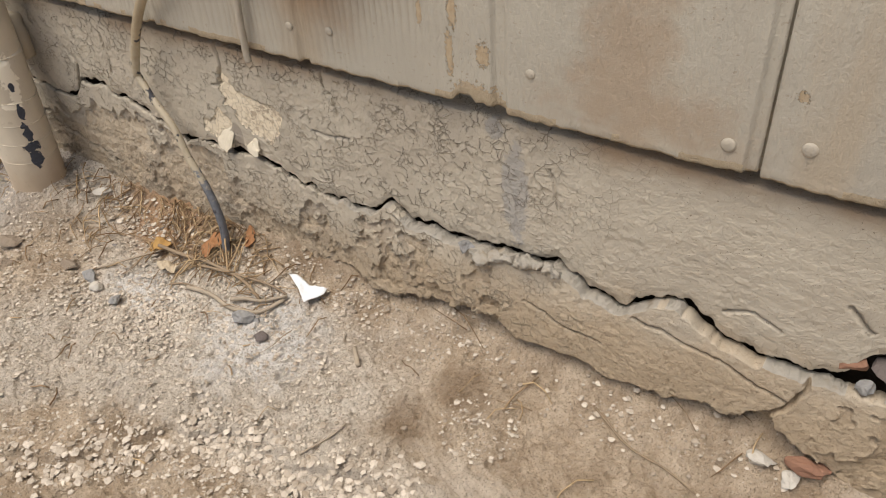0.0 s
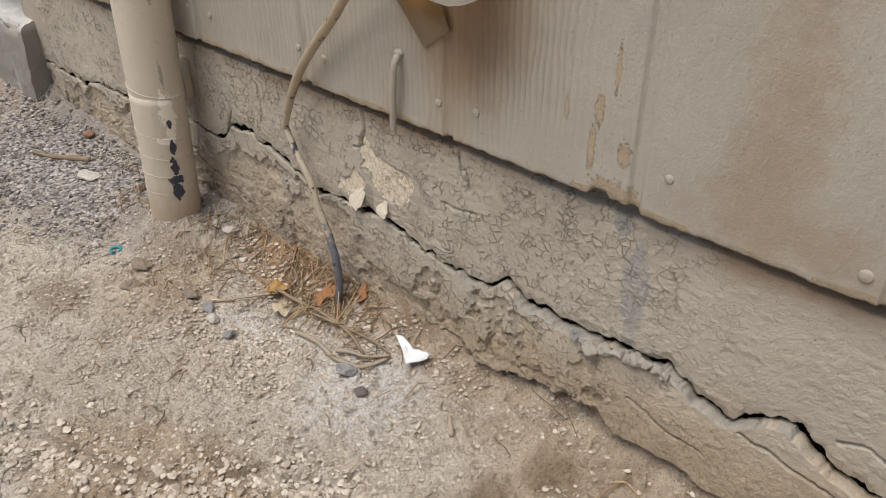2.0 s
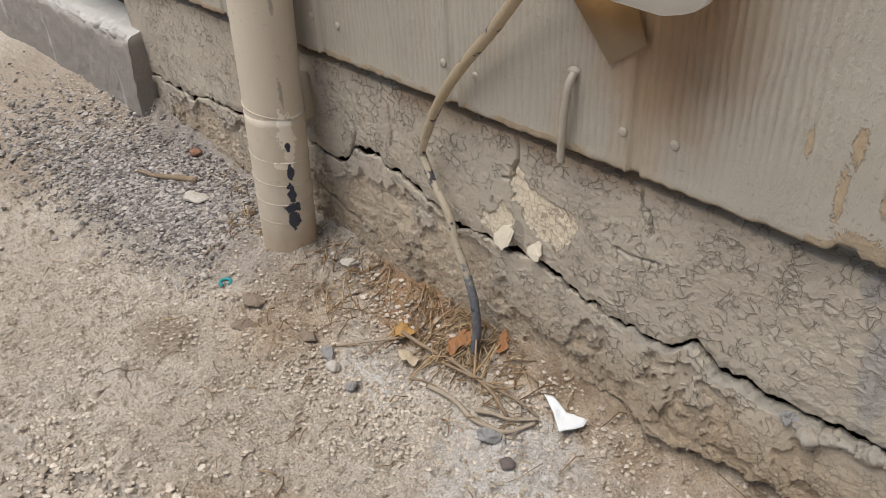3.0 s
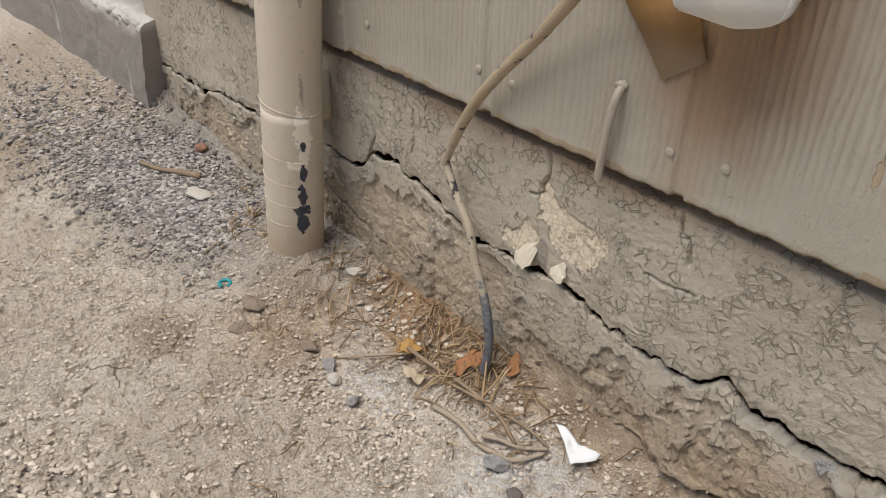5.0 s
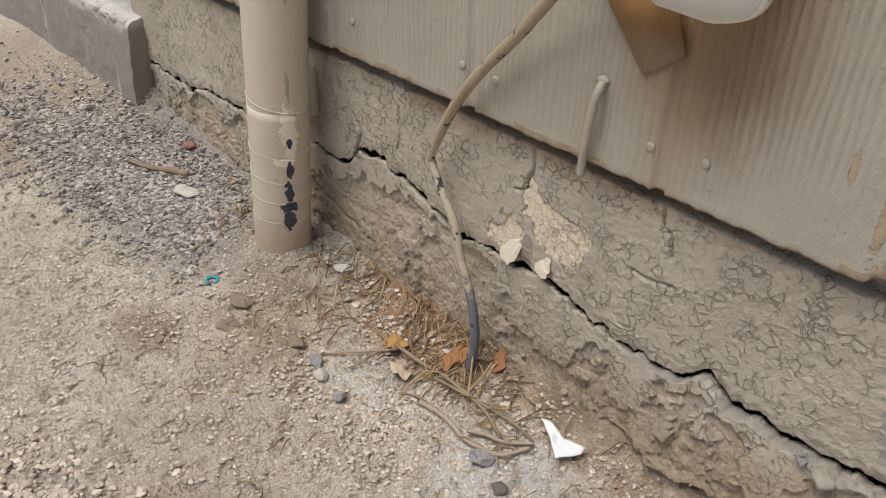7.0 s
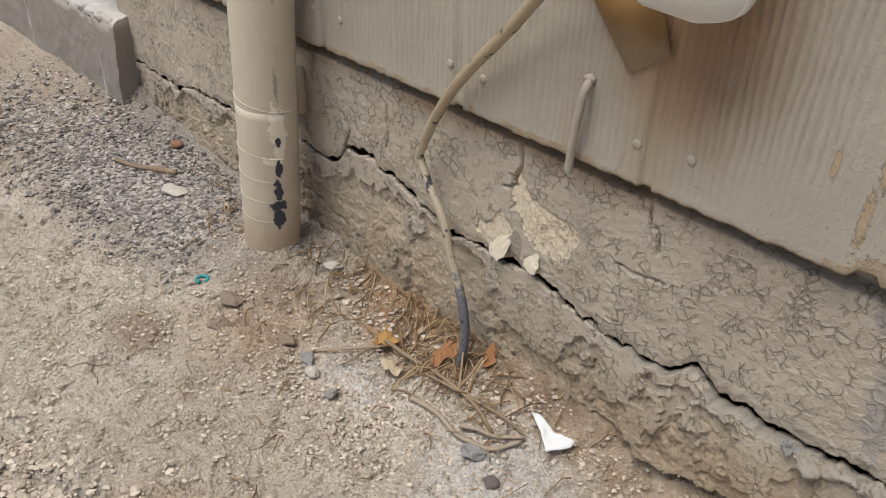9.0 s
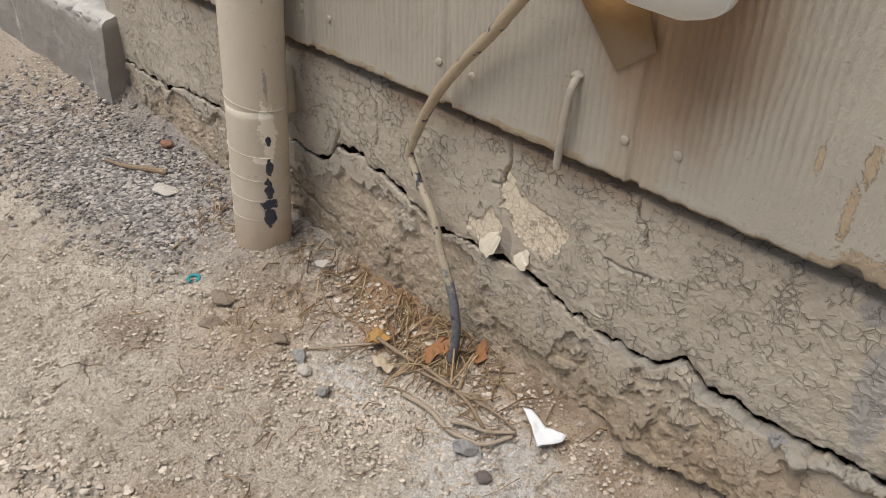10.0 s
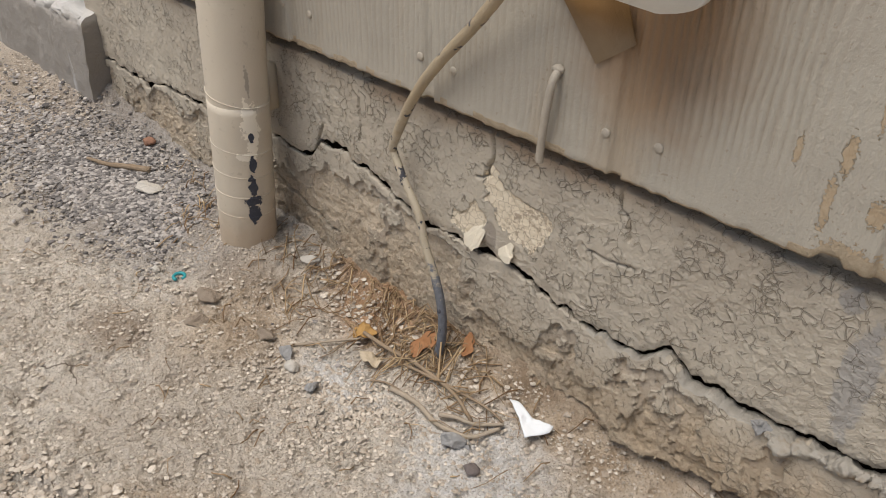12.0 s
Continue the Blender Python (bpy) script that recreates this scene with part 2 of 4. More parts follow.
def make_siding():
    k = Mat("painted_siding", 0.62, spec=0.4)
    c = k.mix(k.band(k.noise(5, 5), 0.35, 0.7), (0.38, 0.345, 0.285), (0.44, 0.405, 0.335))
    # rust and tannin runs
    run = k.noise(13, 4, 0.6, k.place((1, 1, 0.12)))
    c = k.mix(k.math("MULTIPLY", k.band(run, 0.52, 0.72), 0.4), c, (0.40, 0.30, 0.19))
    stain = k.math("MAXIMUM", k.blob((0.105, 0, 0.44), (0.030, 0.2, 0.13), 1.6, 30, 0.8), k.blob((0.12, 0, 0.385), (0.06, 0.2, 0.03), 1.6, 30, 0.8))
    stain = k.math("MAXIMUM", stain, k.math("MULTIPLY", k.blob((-0.188, 0, 0.492), (0.060, 0.2, 0.085), 0.5, 16, 0.6), 2.1))
    c = k.mix(k.math("MULTIPLY", stain, 0.42, clamp=True), c, (0.29, 0.165, 0.075))
    low = k.math("ADD", k.axis(2), k.math("MULTIPLY_ADD", k.noise(30, 5), 0.03, -0.015))
    c = k.mix(k.math("MULTIPLY", k.band(low, 0.363, 0.348), 0.22), c, (0.42, 0.33, 0.23))
    # darker brown in the ruts of the grain
    c = k.mix(k.math("MULTIPLY", k.stored("rut"), 0.9, clamp=True), c, (0.24, 0.19, 0.135))
    # chips down to the brown board
    chip = k.math("MAXIMUM", k.blob((-0.018, 0, 0.400), (0.006, 0.1, 0.010), 1.4, 380, 0.08), k.blob((-0.049, 0, 0.395), (0.0035, 0.1, 0.020), 1.4, 380, 0.08))
    chip = k.math("MAXIMUM", chip, k.blob((-0.045, 0, 0.432), (0.004, 0.1, 0.014), 1.4, 380, 0.08))
    chip = k.math("MAXIMUM", chip, k.blob((-0.076, 0, 0.425), (0.0025, 0.1, 0.011), 1.4, 380, 0.08))
    chip = k.math("MAXIMUM", chip, k.blob((-0.032, 0, 0.47), (0.0022, 0.1, 0.018), 1.4, 380, 0.08))
    chip = k.math("MAXIMUM", chip, k.blob((0.221, 0, 0.421), (0.004, 0.1, 0.004), 1.5, 300, 0.08))
    chip = k.math("MAXIMUM", chip, k.blob((-0.025, 0, 0.365), (0.016, 0.1, 0.007), 2.4, 250, 0.08))
    specks = k.math("MULTIPLY", k.band(k.noise(230, 3, 0.55), 0.64, 0.69), k.band(k.noise(12, 3), 0.40, 0.6))
    c = k.mix(chip, c, k.mix(k.noise(200, 4), (0.33, 0.235, 0.135), (0.50, 0.41, 0.29)))
    c = k.mix(k.math("MULTIPLY", specks, 0.6), c, (0.27, 0.22, 0.16))
    n = k.bump(k.noise(110, 5, 0.65, k.place((1, 1, 0.35))), 0.0022)
    n = k.bump(k.noise(420, 3, 0.6), 0.0005, n)
    n = k.bump(k.math("SUBTRACT", 0, chip), 0.0012, n)
    return k.done(c, n, k.math("MULTIPLY_ADD", k.noise(25), 0.25, 0.5))


def make_fibre():
    k = Mat("broken_board_edge", 0.95)
    c = k.mix(k.noise(150, 5, 0.7), (0.36, 0.27, 0.17), (0.58, 0.49, 0.36))
    return k.done(c, k.bump(k.noise(300, 5, 0.8), 0.003))


def make_soil():
    k = Mat("dry_soil", 0.95, spec=0.15)
    tan = k.mix(k.band(k.noise(6, 6), 0.35, 0.65), (0.63, 0.55, 0.455), (0.74, 0.665, 0.565))
    c = k.mix(k.math("MULTIPLY", k.band(k.noise(55, 6, 0.75), 0.48, 0.7), 0.5), tan, (0.40, 0.315, 0.225))
    # redder earth beside the wall and at the foot of the footing
    red = k.math("MAXIMUM", k.blob((-0.47, 0.0, 0.08), (0.13, 0.06, 1), 0.6, 25, 0.5), k.blob((0.13, -0.04, 0), (0.26, 0.15, 1), 0.5, 12, 0.4))
    red = k.math("MAXIMUM", red, k.blob((-0.20, -0.36, 0), (0.26, 0.11, 1), 0.4, 14, 0.15))
    red = k.math("MAXIMUM", red, k.blob((-0.22, 0.0, 0), (0.20, 0.05, 1), 0.6, 25, 0.4))
    red = k.math("MAXIMUM", red, k.blob((-0.60, -0.14, 0), (0.08, 0.08, 1), 0.7, 18, 0.6))
    c = k.mix(k.math("MULTIPLY", red, 0.75), c, k.mix(k.band(k.noise(24, 6, 0.7), 0.36, 0.64), (0.35, 0.24, 0.14), (0.60, 0.465, 0.325)))
    rust = k.blob((-0.485, -0.01, 0.08), (0.07, 0.05, 1), 0.8, 30, 0.5)
    c = k.mix(k.math("MULTIPLY", rust, 0.6), c, (0.44, 0.235, 0.11))
    # chalky spill
    chalk = k.math("MAXIMUM", k.blob((-0.255, -0.115, 0), (0.070, 0.065, 1), 1.0, 22, 0.5), k.blob((-0.44, -0.118, 0), (0.06, 0.03, 1), 0.9, 30, 0.5))
    chalk = k.math("MULTIPLY", chalk, k.band(k.noise(70, 5, 0.7), 0.25, 0.55))
    c = k.mix(k.math("MULTIPLY", chalk, 0.85), c, (0.80, 0.77, 0.73))
    # grey fines among the gravel
    grey = k.blob((-0.95, -0.08, 0), (0.30, 0.12, 1), 0.6, 9, 0.4)
    c = k.mix(k.math("MULTIPLY", grey, 0.7), c, k.mix(k.noise(140, 4, 0.7), (0.22, 0.20, 0.185), (0.42, 0.39, 0.36)))
    brown = k.blob((-1.38, -0.13, 0), (0.36, 0.13, 1), 0.6, 9, 0.4)
    c = k.mix(k.math("MULTIPLY", brown, 0.6), c, k.mix(k.noise(90, 5, 0.7), (0.27, 0.20, 0.14), (0.48, 0.385, 0.285)))
    # damp spots
    damp = k.math("MAXIMUM", k.blob((-0.055, -0.13, 0), (0.022, 0.025, 1), 0.7, 40, 0.5), k.blob((-0.015, -0.075, 0), (0.035, 0.025, 1), 0.7, 40, 0.5))
    damp = k.math("MAXIMUM", damp, k.blob((-0.68, -0.245, 0), (0.05, 0.035, 1), 0.6, 30, 0.6))
    damp = k.math("MAXIMUM", damp, k.blob((-0.265, -0.006, 0), (0.035, 0.018, 1), 0.6, 40, 0.6))
    damp = k.math("MAXIMUM", damp, k.math("MULTIPLY", k.band(k.noise(5, 3), 0.62, 0.72), 0.4))
    c = k.mix(k.math("MULTIPLY", damp, 0.6), c, (0.235, 0.155, 0.09))
    # drying cracks in the crust
    far = k.edges(13, k.warp(0.05, 18))
    crust = k.math("MAXIMUM", k.blob((-0.50, -0.36, 0), (0.22, 0.12, 1), 0.6, 10, 0.3), k.math("MULTIPLY", k.blob((-0.27, -0.19, 0), (0.10, 0.09, 1), 0.8, 12, 0.3), 0.8))
    crust = k.math("MULTIPLY", crust, k.band(k.noise(11, 3), 0.44, 0.54))
    crack = k.math("MULTIPLY", k.band(far, 0.013, 0.003), crust)
    small = k.math("MULTIPLY", k.band(k.edges(34, k.warp(0.02, 50)), 0.022, 0.004), k.math("MULTIPLY", crust, k.band(k.noise(8, 3), 0.5, 0.62)))
    crack = k.math("MAXIMUM", crack, small)
    c = k.mix(k.math("MULTIPLY", crack, 0.75), c, (0.15, 0.10, 0.06))
    c = k.mix(k.band(k.noise(260, 3, 0.6), 0.66, 0.74), c, (0.22, 0.16, 0.11))
    n = k.bump(k.math("SUBTRACT", 0, crack), 0.004)
    c = k.mix(k.math("MULTIPLY", k.band(k.noise(480, 4, 0.7), 0.56, 0.62), 0.65), c, (0.18, 0.135, 0.09))
    c = k.mix(k.math("MULTIPLY", k.band(k.noise(390, 4, 0.7), 0.54, 0.70), 0.45), c, (0.68, 0.60, 0.49))
    n = k.bump(k.noise(170, 6, 0.72), 0.0058, n)
    n = k.bump(k.noise(430, 4, 0.65), 0.0024, n)
    return k.done(c, n)


def make_speckled(name, dark, light, scale=150, rough=0.9, depth=0.001, per="island"):
    k = Mat(name, rough)
    c = k.mix(k.island() if per == "island" else k.random(), dark, light)
    c = k.mix(k.math("MULTIPLY", k.band(k.noise(scale, 4, 0.7), 0.45, 0.7), 0.4), c, tuple(0.55 * v for v in dark))
    return k.done(c, k.bump(k.noise(scale * 2, 4, 0.7), depth))


def make_pipe_paint():
    k = Mat("beige_pipe_paint", 0.5, spec=0.45)
    c = k.mix(k.noise(12, 5), (0.56, 0.49, 0.385), (0.63, 0.56, 0.45))
    dust = k.band(k.math("ADD", k.axis(2), k.math("MULTIPLY_ADD", k.noise(40, 5), 0.05, -0.025)), 0.16, 0.10)
    c = k.mix(k.math("MULTIPLY", dust, 0.6), c, (0.40, 0.29, 0.19))
    c = k.mix(k.math("MULTIPLY", k.band(k.noise(160, 4, 0.6), 0.62, 0.7), 0.35), c, (0.36, 0.30, 0.22))
    # paint lost along the seam: pale rim, black plastic in the middle
    pale = k.math("MAXIMUM", k.blob((-0.6365, -0.064, 0.260), (0.0055, 0.010, 0.034), 1.4, 110, 0.06), k.blob((-0.642, -0.067, 0.225), (0.009, 0.014, 0.0055), 1.2, 110, 0.06))
    c = k.mix(pale, c, (0.84, 0.77, 0.64))
    spots = [((-0.6465, -0.066, 0.164), (0.0072, 0.0095, 0.0075), 1.4), ((-0.648, -0.066, 0.146), (0.0055, 0.008, 0.014), 0.8), ((-0.6445, -0.065, 0.185), (0.0032, 0.005, 0.017), 1.3),
             ((-0.6415, -0.064, 0.214), (0.0028, 0.0042, 0.011), 1.2), ((-0.6375, -0.064, 0.249), (0.0022, 0.0035, 0.007), 0.9)]
    black = k.blob(*spots[0], 160, 0.05)
    for spot in spots[1:]:
        black = k.math("MAXIMUM", black, k.blob(*spot, 160, 0.05))
    scratch = k.math("MAXIMUM", k.blob((-0.632, -0.064, 0.325), (0.0016, 0.0024, 0.030), 1.4, 160, 0.2), k.blob((-0.622, -0.064, 0.43), (0.0016, 0.0024, 0.035), 1.6, 160, 0.2))
    c = k.mix(k.math("MULTIPLY", scratch, 0.7), c, (0.27, 0.24, 0.20))
    c = k.mix(black, c, k.mix(k.noise(300, 4), (0.018, 0.022, 0.035), (0.07, 0.08, 0.11)))
    n = k.bump(k.noise(60, 4), 0.0008)
    n = k.bump(k.math("SUBTRACT", 0, black), 0.001, n)
    return k.done(c, n)


def make_cable():
    k = Mat("cable_paint", 0.55, spec=0.4)
    up = k.math("ADD", k.axis(2), k.math("MULTIPLY_ADD", k.noise(130, 5, 0.75), 0.16, -0.08))
    c = k.mix(k.noise(50, 4), (0.40, 0.335, 0.235), (0.54, 0.475, 0.365))
    c = k.mix(k.math("MULTIPLY", k.band(up, 0.27, 0.36), 0.55), c, (0.31, 0.225, 0.12))
    bare = k.mix(k.noise(200, 4, 0.7), (0.06, 0.065, 0.08), (0.24, 0.25, 0.27))
    c = k.mix(k.band(up, 0.185, 0.155), c, bare)
    c = k.mix(k.band(k.noise(70, 4, 0.6), 0.60, 0.64), c, (0.05, 0.05, 0.06))
    return k.done(c, k.bump(k.noise(220, 5, 0.7), 0.0012))


def make_plain(name, dark, light, scale, rough=0.6, depth=0.0006, spec=0.4):
    k = Mat(name, rough, spec=spec)
    return k.done(k.mix(k.noise(scale, 5, 0.65), dark, light), k.bump(k.noise(scale * 4, 4, 0.7), depth))


def make_stained_shaded_plate():
    k = Mat("ochre_stain_and_shade", 0.6)
    up = k.math("ADD", k.axis(2), k.math("MULTIPLY_ADD", k.noise(25, 4), 0.03, -0.015))
    # ochre stain, darker towards the top where shade is put into the colour
    c = k.mix(k.band(up, 0.445, 0.485), k.mix(k.noise(30, 5), (0.30, 0.23, 0.155), (0.35, 0.28, 0.195)), k.mix(k.noise(30, 5), (0.19, 0.10, 0.032), (0.26, 0.15, 0.055)))
    return k.done(c, k.bump(k.noise(160, 4, 0.7), 0.0008))


def make_concrete():
    k = Mat("weathered_concrete", 0.9)
    c = k.mix(k.noise(18, 6, 0.65), (0.27, 0.245, 0.215), (0.38, 0.35, 0.31))
    c = k.mix(k.math("MULTIPLY", k.band(k.noise(22, 4, 0.6, k.place((1, 1, 0.12))), 0.56, 0.68), 0.7), c, (0.72, 0.71, 0.69))
    c = k.mix(k.math("MULTIPLY", k.band(k.noise(70, 5, 0.7), 0.55, 0.7), 0.5), c, (0.28, 0.24, 0.19))
    # light falling on the top, painted as a paler colour by height
    c = k.mix(k.math("MULTIPLY", k.band(k.axis(2), 0.240, 0.258), 0.6), c, (0.74, 0.72, 0.68))
    return k.done(c, k.bump(k.noise(120, 6, 0.75), 0.003))


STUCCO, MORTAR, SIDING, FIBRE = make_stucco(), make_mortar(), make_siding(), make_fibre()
SOIL = make_soil()
GRAVEL = make_speckled("gravel_stone", (0.09, 0.082, 0.078), (0.52, 0.475, 0.43))
CRUMB = make_speckled("soil_crumb", (0.33, 0.27, 0.205), (0.70, 0.62, 0.52))
STRAW = make_speckled("dry_straw", (0.17, 0.10, 0.05), (0.52, 0.38, 0.22), 90)
PIPE, CABLE = make_pipe_paint(), make_cable()
CONCRETE = make_concrete()
NAILPAINT = make_plain("painted_nail", (0.36, 0.315, 0.25), (0.47, 0.42, 0.345), 150)
WHITEBOX = make_plain("white_plastic", (0.70, 0.68, 0.62), (0.78, 0.76, 0.71), 40, 0.4)
BEIGE = make_plain("beige_paint", (0.50, 0.43, 0.32), (0.56, 0.49, 0.375), 30, 0.6)
OCHRE = make_stained_shaded_plate()
DARKCABLE = make_plain("dark_cable", (0.05, 0.04, 0.03), (0.16, 0.12, 0.08), 90, 0.6)
PAPER = make_plain("white_paper", (0.70, 0.72, 0.73), (0.80, 0.81, 0.81), 60, 0.85, 0.001)
TWIG = make_plain("grey_brown_bark", (0.17, 0.115, 0.07), (0.40, 0.31, 0.21), 70, 0.9, 0.002)
PALETWIG = make_plain("peeled_wood", (0.28, 0.225, 0.165), (0.50, 0.42, 0.32), 70, 0.85, 0.002)
CREAM = make_plain("cream_paint_chip", (0.62, 0.55, 0.42), (0.80, 0.73, 0.59), 120, 0.85, 0.001)
LEAF_O = make_plain("ochre_leaf", (0.34, 0.18, 0.05), (0.50, 0.31, 0.11), 90, 0.7, 0.0015)
LEAF_R = make_plain("rust_leaf", (0.24, 0.105, 0.045), (0.40, 0.20, 0.085), 90, 0.7, 0.0015)
LEAF_P = make_plain("pale_leaf", (0.42, 0.33, 0.22), (0.58, 0.49, 0.36), 90, 0.8, 0.0015)
STONE_G = make_plain("grey_stone", (0.22, 0.215, 0.21), (0.40, 0.39, 0.37), 80, 0.9, 0.002)
STONE_D = make_plain("dark_stone", (0.10, 0.085, 0.08), (0.22, 0.18, 0.16), 80, 0.9, 0.002)
STONE_P = make_plain("pale_stone", (0.46, 0.42, 0.36), (0.64, 0.60, 0.53), 80, 0.9, 0.002)
STONE_R = make_plain("reddish_stone", (0.20, 0.10, 0.065), (0.36, 0.20, 0.13), 60, 0.9, 0.002)
CLOD = make_plain("dark_clod", (0.26, 0.20, 0.145), (0.44, 0.36, 0.275), 120, 0.95, 0.004)
TEAL = make_plain("teal_plastic", (0.02, 0.22, 0.24), (0.05, 0.34, 0.36), 60, 0.4)
# near-black colour standing in for the shade deep inside the crack
DARKGAP = make_plain("crack_shade", (0.04, 0.03, 0.022), (0.09, 0.065, 0.045), 50, 1.0, 0.003)
ROOF = make_plain("plain_wall_paint", (0.46, 0.42, 0.35), (0.54, 0.49, 0.41), 4, 0.8)


# ---------------------------------------------------------------- building helpers
def mesh_object(name, verts, faces, mats, slots=None, soft=True, parent=None):
    me = bpy.data.meshes.new(name)
    me.from_pydata(verts, [], faces)
    for m in mats if isinstance(mats, (list, tuple)) else [mats]:
        me.materials.append(m)
    if slots is not None:
        me.polygons.foreach_set("material_index", np.asarray(slots, dtype=np.int32))
    flags = np.full(len(me.polygons), soft)
    if slots is not None:
        flags &= np.asarray(slots) != 2
    me.polygons.foreach_set("use_smooth", flags)
    me.update()
    ob = new(name, me)
    ob.parent = parent
    return ob


def sheet(name, X, Y, Z, mats, slot=None, parent=None, soft=True):
    """One mesh from three arrays of rows and columns."""
    rows, cols = X.shape
    idx = np.arange(rows * cols).reshape(rows, cols)
    q = np.stack([idx[:-1, :-1], idx[:-1, 1:], idx[1:, 1:], idx[1:, :-1]], -1).reshape(-1, 4)
    v = np.stack([X, Y, Z], -1).reshape(-1, 3)
    return mesh_object(name, v.tolist(), q.tolist(), mats, None if slot is None else slot[:-1, :-1].reshape(-1), soft, parent)


def part(name, bm, material, parent, label="", soft=True):
    me = bpy.data.meshes.new(name)
    for f in bm.faces:
        f.smooth = soft
    bm.to_mesh(me)
    bm.free()
    me.materials.append(material)
    ob = new(name, me)
    ob.parent = parent
    if label:
        ob["label"] = label
    return ob


def box_bm(lo, hi, bevel=0.0, segments=2):
    bm = bmesh.new()
    bmesh.ops.create_cube(bm, size=1)
    for v in bm.verts:
        v.co = Vector([(a + b) / 2 + c * (b - a) for a, b, c in zip(lo, hi, v.co)])
    if bevel:
        bmesh.ops.bevel(bm, geom=bm.edges[:], offset=bevel, segments=segments, affect="EDGES")
    return bm


def spline(points, n):
    """Points along a smooth curve through the given ones."""
    p = np.array(points, float)
    p = np.vstack([2 * p[0] - p[1], p, 2 * p[-1] - p[-2]])
    out = []
    for i in range(1, len(p) - 2):
        for t in np.linspace(0, 1, n, endpoint=False):
            a, b, c, d = p[i - 1:i + 3]
            out.append(0.5 * (2 * b + (c - a) * t + (2 * a - 5 * b + 4 * c - d) * t ** 2 + (3 * b - a - 3 * c + d) * t ** 3))
    return np.array(out + [p[-2]])


def tube_arrays(path, radii, sides=10, wobble=0.0, seed=0):
    """Vertices and faces of a closed round tube."""
    path = np.asarray(path, float)
    radii = np.broadcast_to(np.asarray(radii, float), len(path))
    rng = np.random.default_rng(seed)
    verts, faces = [], []
    d = np.gradient(path, axis=0)
    for i, (p, r) in enumerate(zip(path, radii)):
        f = Vector(d[i]).normalized()
        a = f.cross(Vector((0.31, 0.22, 0.92))).normalized()
        b = f.cross(a)
        for s in range(sides):
            w = 2 * math.pi * s / sides
            verts.append(tuple(Vector(p) + (a * math.cos(w) + b * math.sin(w)) * r * (1 + wobble * rng.uniform(-1, 1))))
    for i in range(len(path) - 1):
        for s in range(sides):
            faces.append((i * sides + s, i * sides + (s + 1) % sides, (i + 1) * sides + (s + 1) % sides, (i + 1) * sides + s))
    faces.append(tuple(range(sides))[::-1])
    faces.append(tuple((len(path) - 1) * sides + s for s in range(sides)))
    return verts, faces


def tube(name, path, radii, material, parent=None, sides=12, wobble=0.0, seed=0):
    v, f = tube_arrays(path, radii, sides, wobble, seed)
    return mesh_object(name, v, f, material, parent=parent)


def lump_bm(size, seed, rough=0.25, sub=2, sharp=False):
    """A stone: an uneven ball, flattened or broken."""
    bm = bmesh.new()
    bmesh.ops.create_icosphere(bm, subdivisions=sub, radius=1)
    rng = random.Random(seed)
    o = Vector((rng.uniform(0, 99), rng.uniform(0, 99), rng.uniform(0, 99)))
    cuts = [(Vector((rng.uniform(-1, 1), rng.uniform(-1, 1), rng.uniform(-1, 1))).normalized(), rng.uniform(0.45, 0.8)) for _ in range(7 if sharp else 0)]
    for v in bm.verts:
        c = v.co.copy()
        for nrm, dist in cuts:
            over = c.dot(nrm) - dist
            if over > 0:
                c -= nrm * over
        c *= 1 + rough * noise.noise(v.co * 1.3 + o) + 0.4 * rough * noise.noise(v.co * 3.1 + o)
        v.co = Vector((c.x * size[0], c.y * size[1], c.z * size[2]))
    return bm


# ---------------------------------------------------------------- ground
def crust_edge(x):
    return np.interp(x, [-0.80, -0.60, -0.392, -0.341, -0.275, -0.26, -0.204, -0.15, -0.099, -0.061, 0.1],
                     [-0.46, -0.425, -0.354, -0.326, -0.282, -0.25, -0.228, -0.221, -0.215, -0.194, -0.18])


def ground_z(x, y):
    x, y = np.asarray(x, float), np.asarray(y, float)
    z = 0.050 + 0.045 * np.exp(np.minimum(y, 0.0) / 0.035)
    z = z + 0.030 * smooth(-0.75, -1.15, x) * smooth(-0.5, 0.0, y)
    z = z + 0.024 * smooth(-1.02, -1.2, x) * smooth(-0.22, -0.03, y)
    z = z + 0.044 * np.exp(-((x + 0.675) ** 2 + (y + 0.065) ** 2) / 0.06 ** 2)
    near = smooth(4.0, 1.5, np.hypot(x, y))
    z = z + near * (0.014 * fbm(x, y, 5.0, 4, 11) + 0.005 * fbm(x, y, 38.0, 4, 21))
    # the crust ends in a low broken step
    step = y - crust_edge(x) + 0.022 * fbm(x, y, 26.0, 4, 31)
    z = z - near * 0.011 * smooth(0.003, -0.003, step) * smooth(-0.9, -0.6, x) * smooth(0.02, -0.06, x)
    return z


def axis_steps(lo, hi, fine, end, grow=1.18):
    mid = list(np.arange(lo, hi, fine))
    left, right, s = [], [], fine
    a, b = lo, mid[-1]
    while a > -end or b < end:
        s = s * grow
        a, b = a - s, b + s
        left.append(a), right.append(b)
    return np.array(left[::-1] + mid + right)


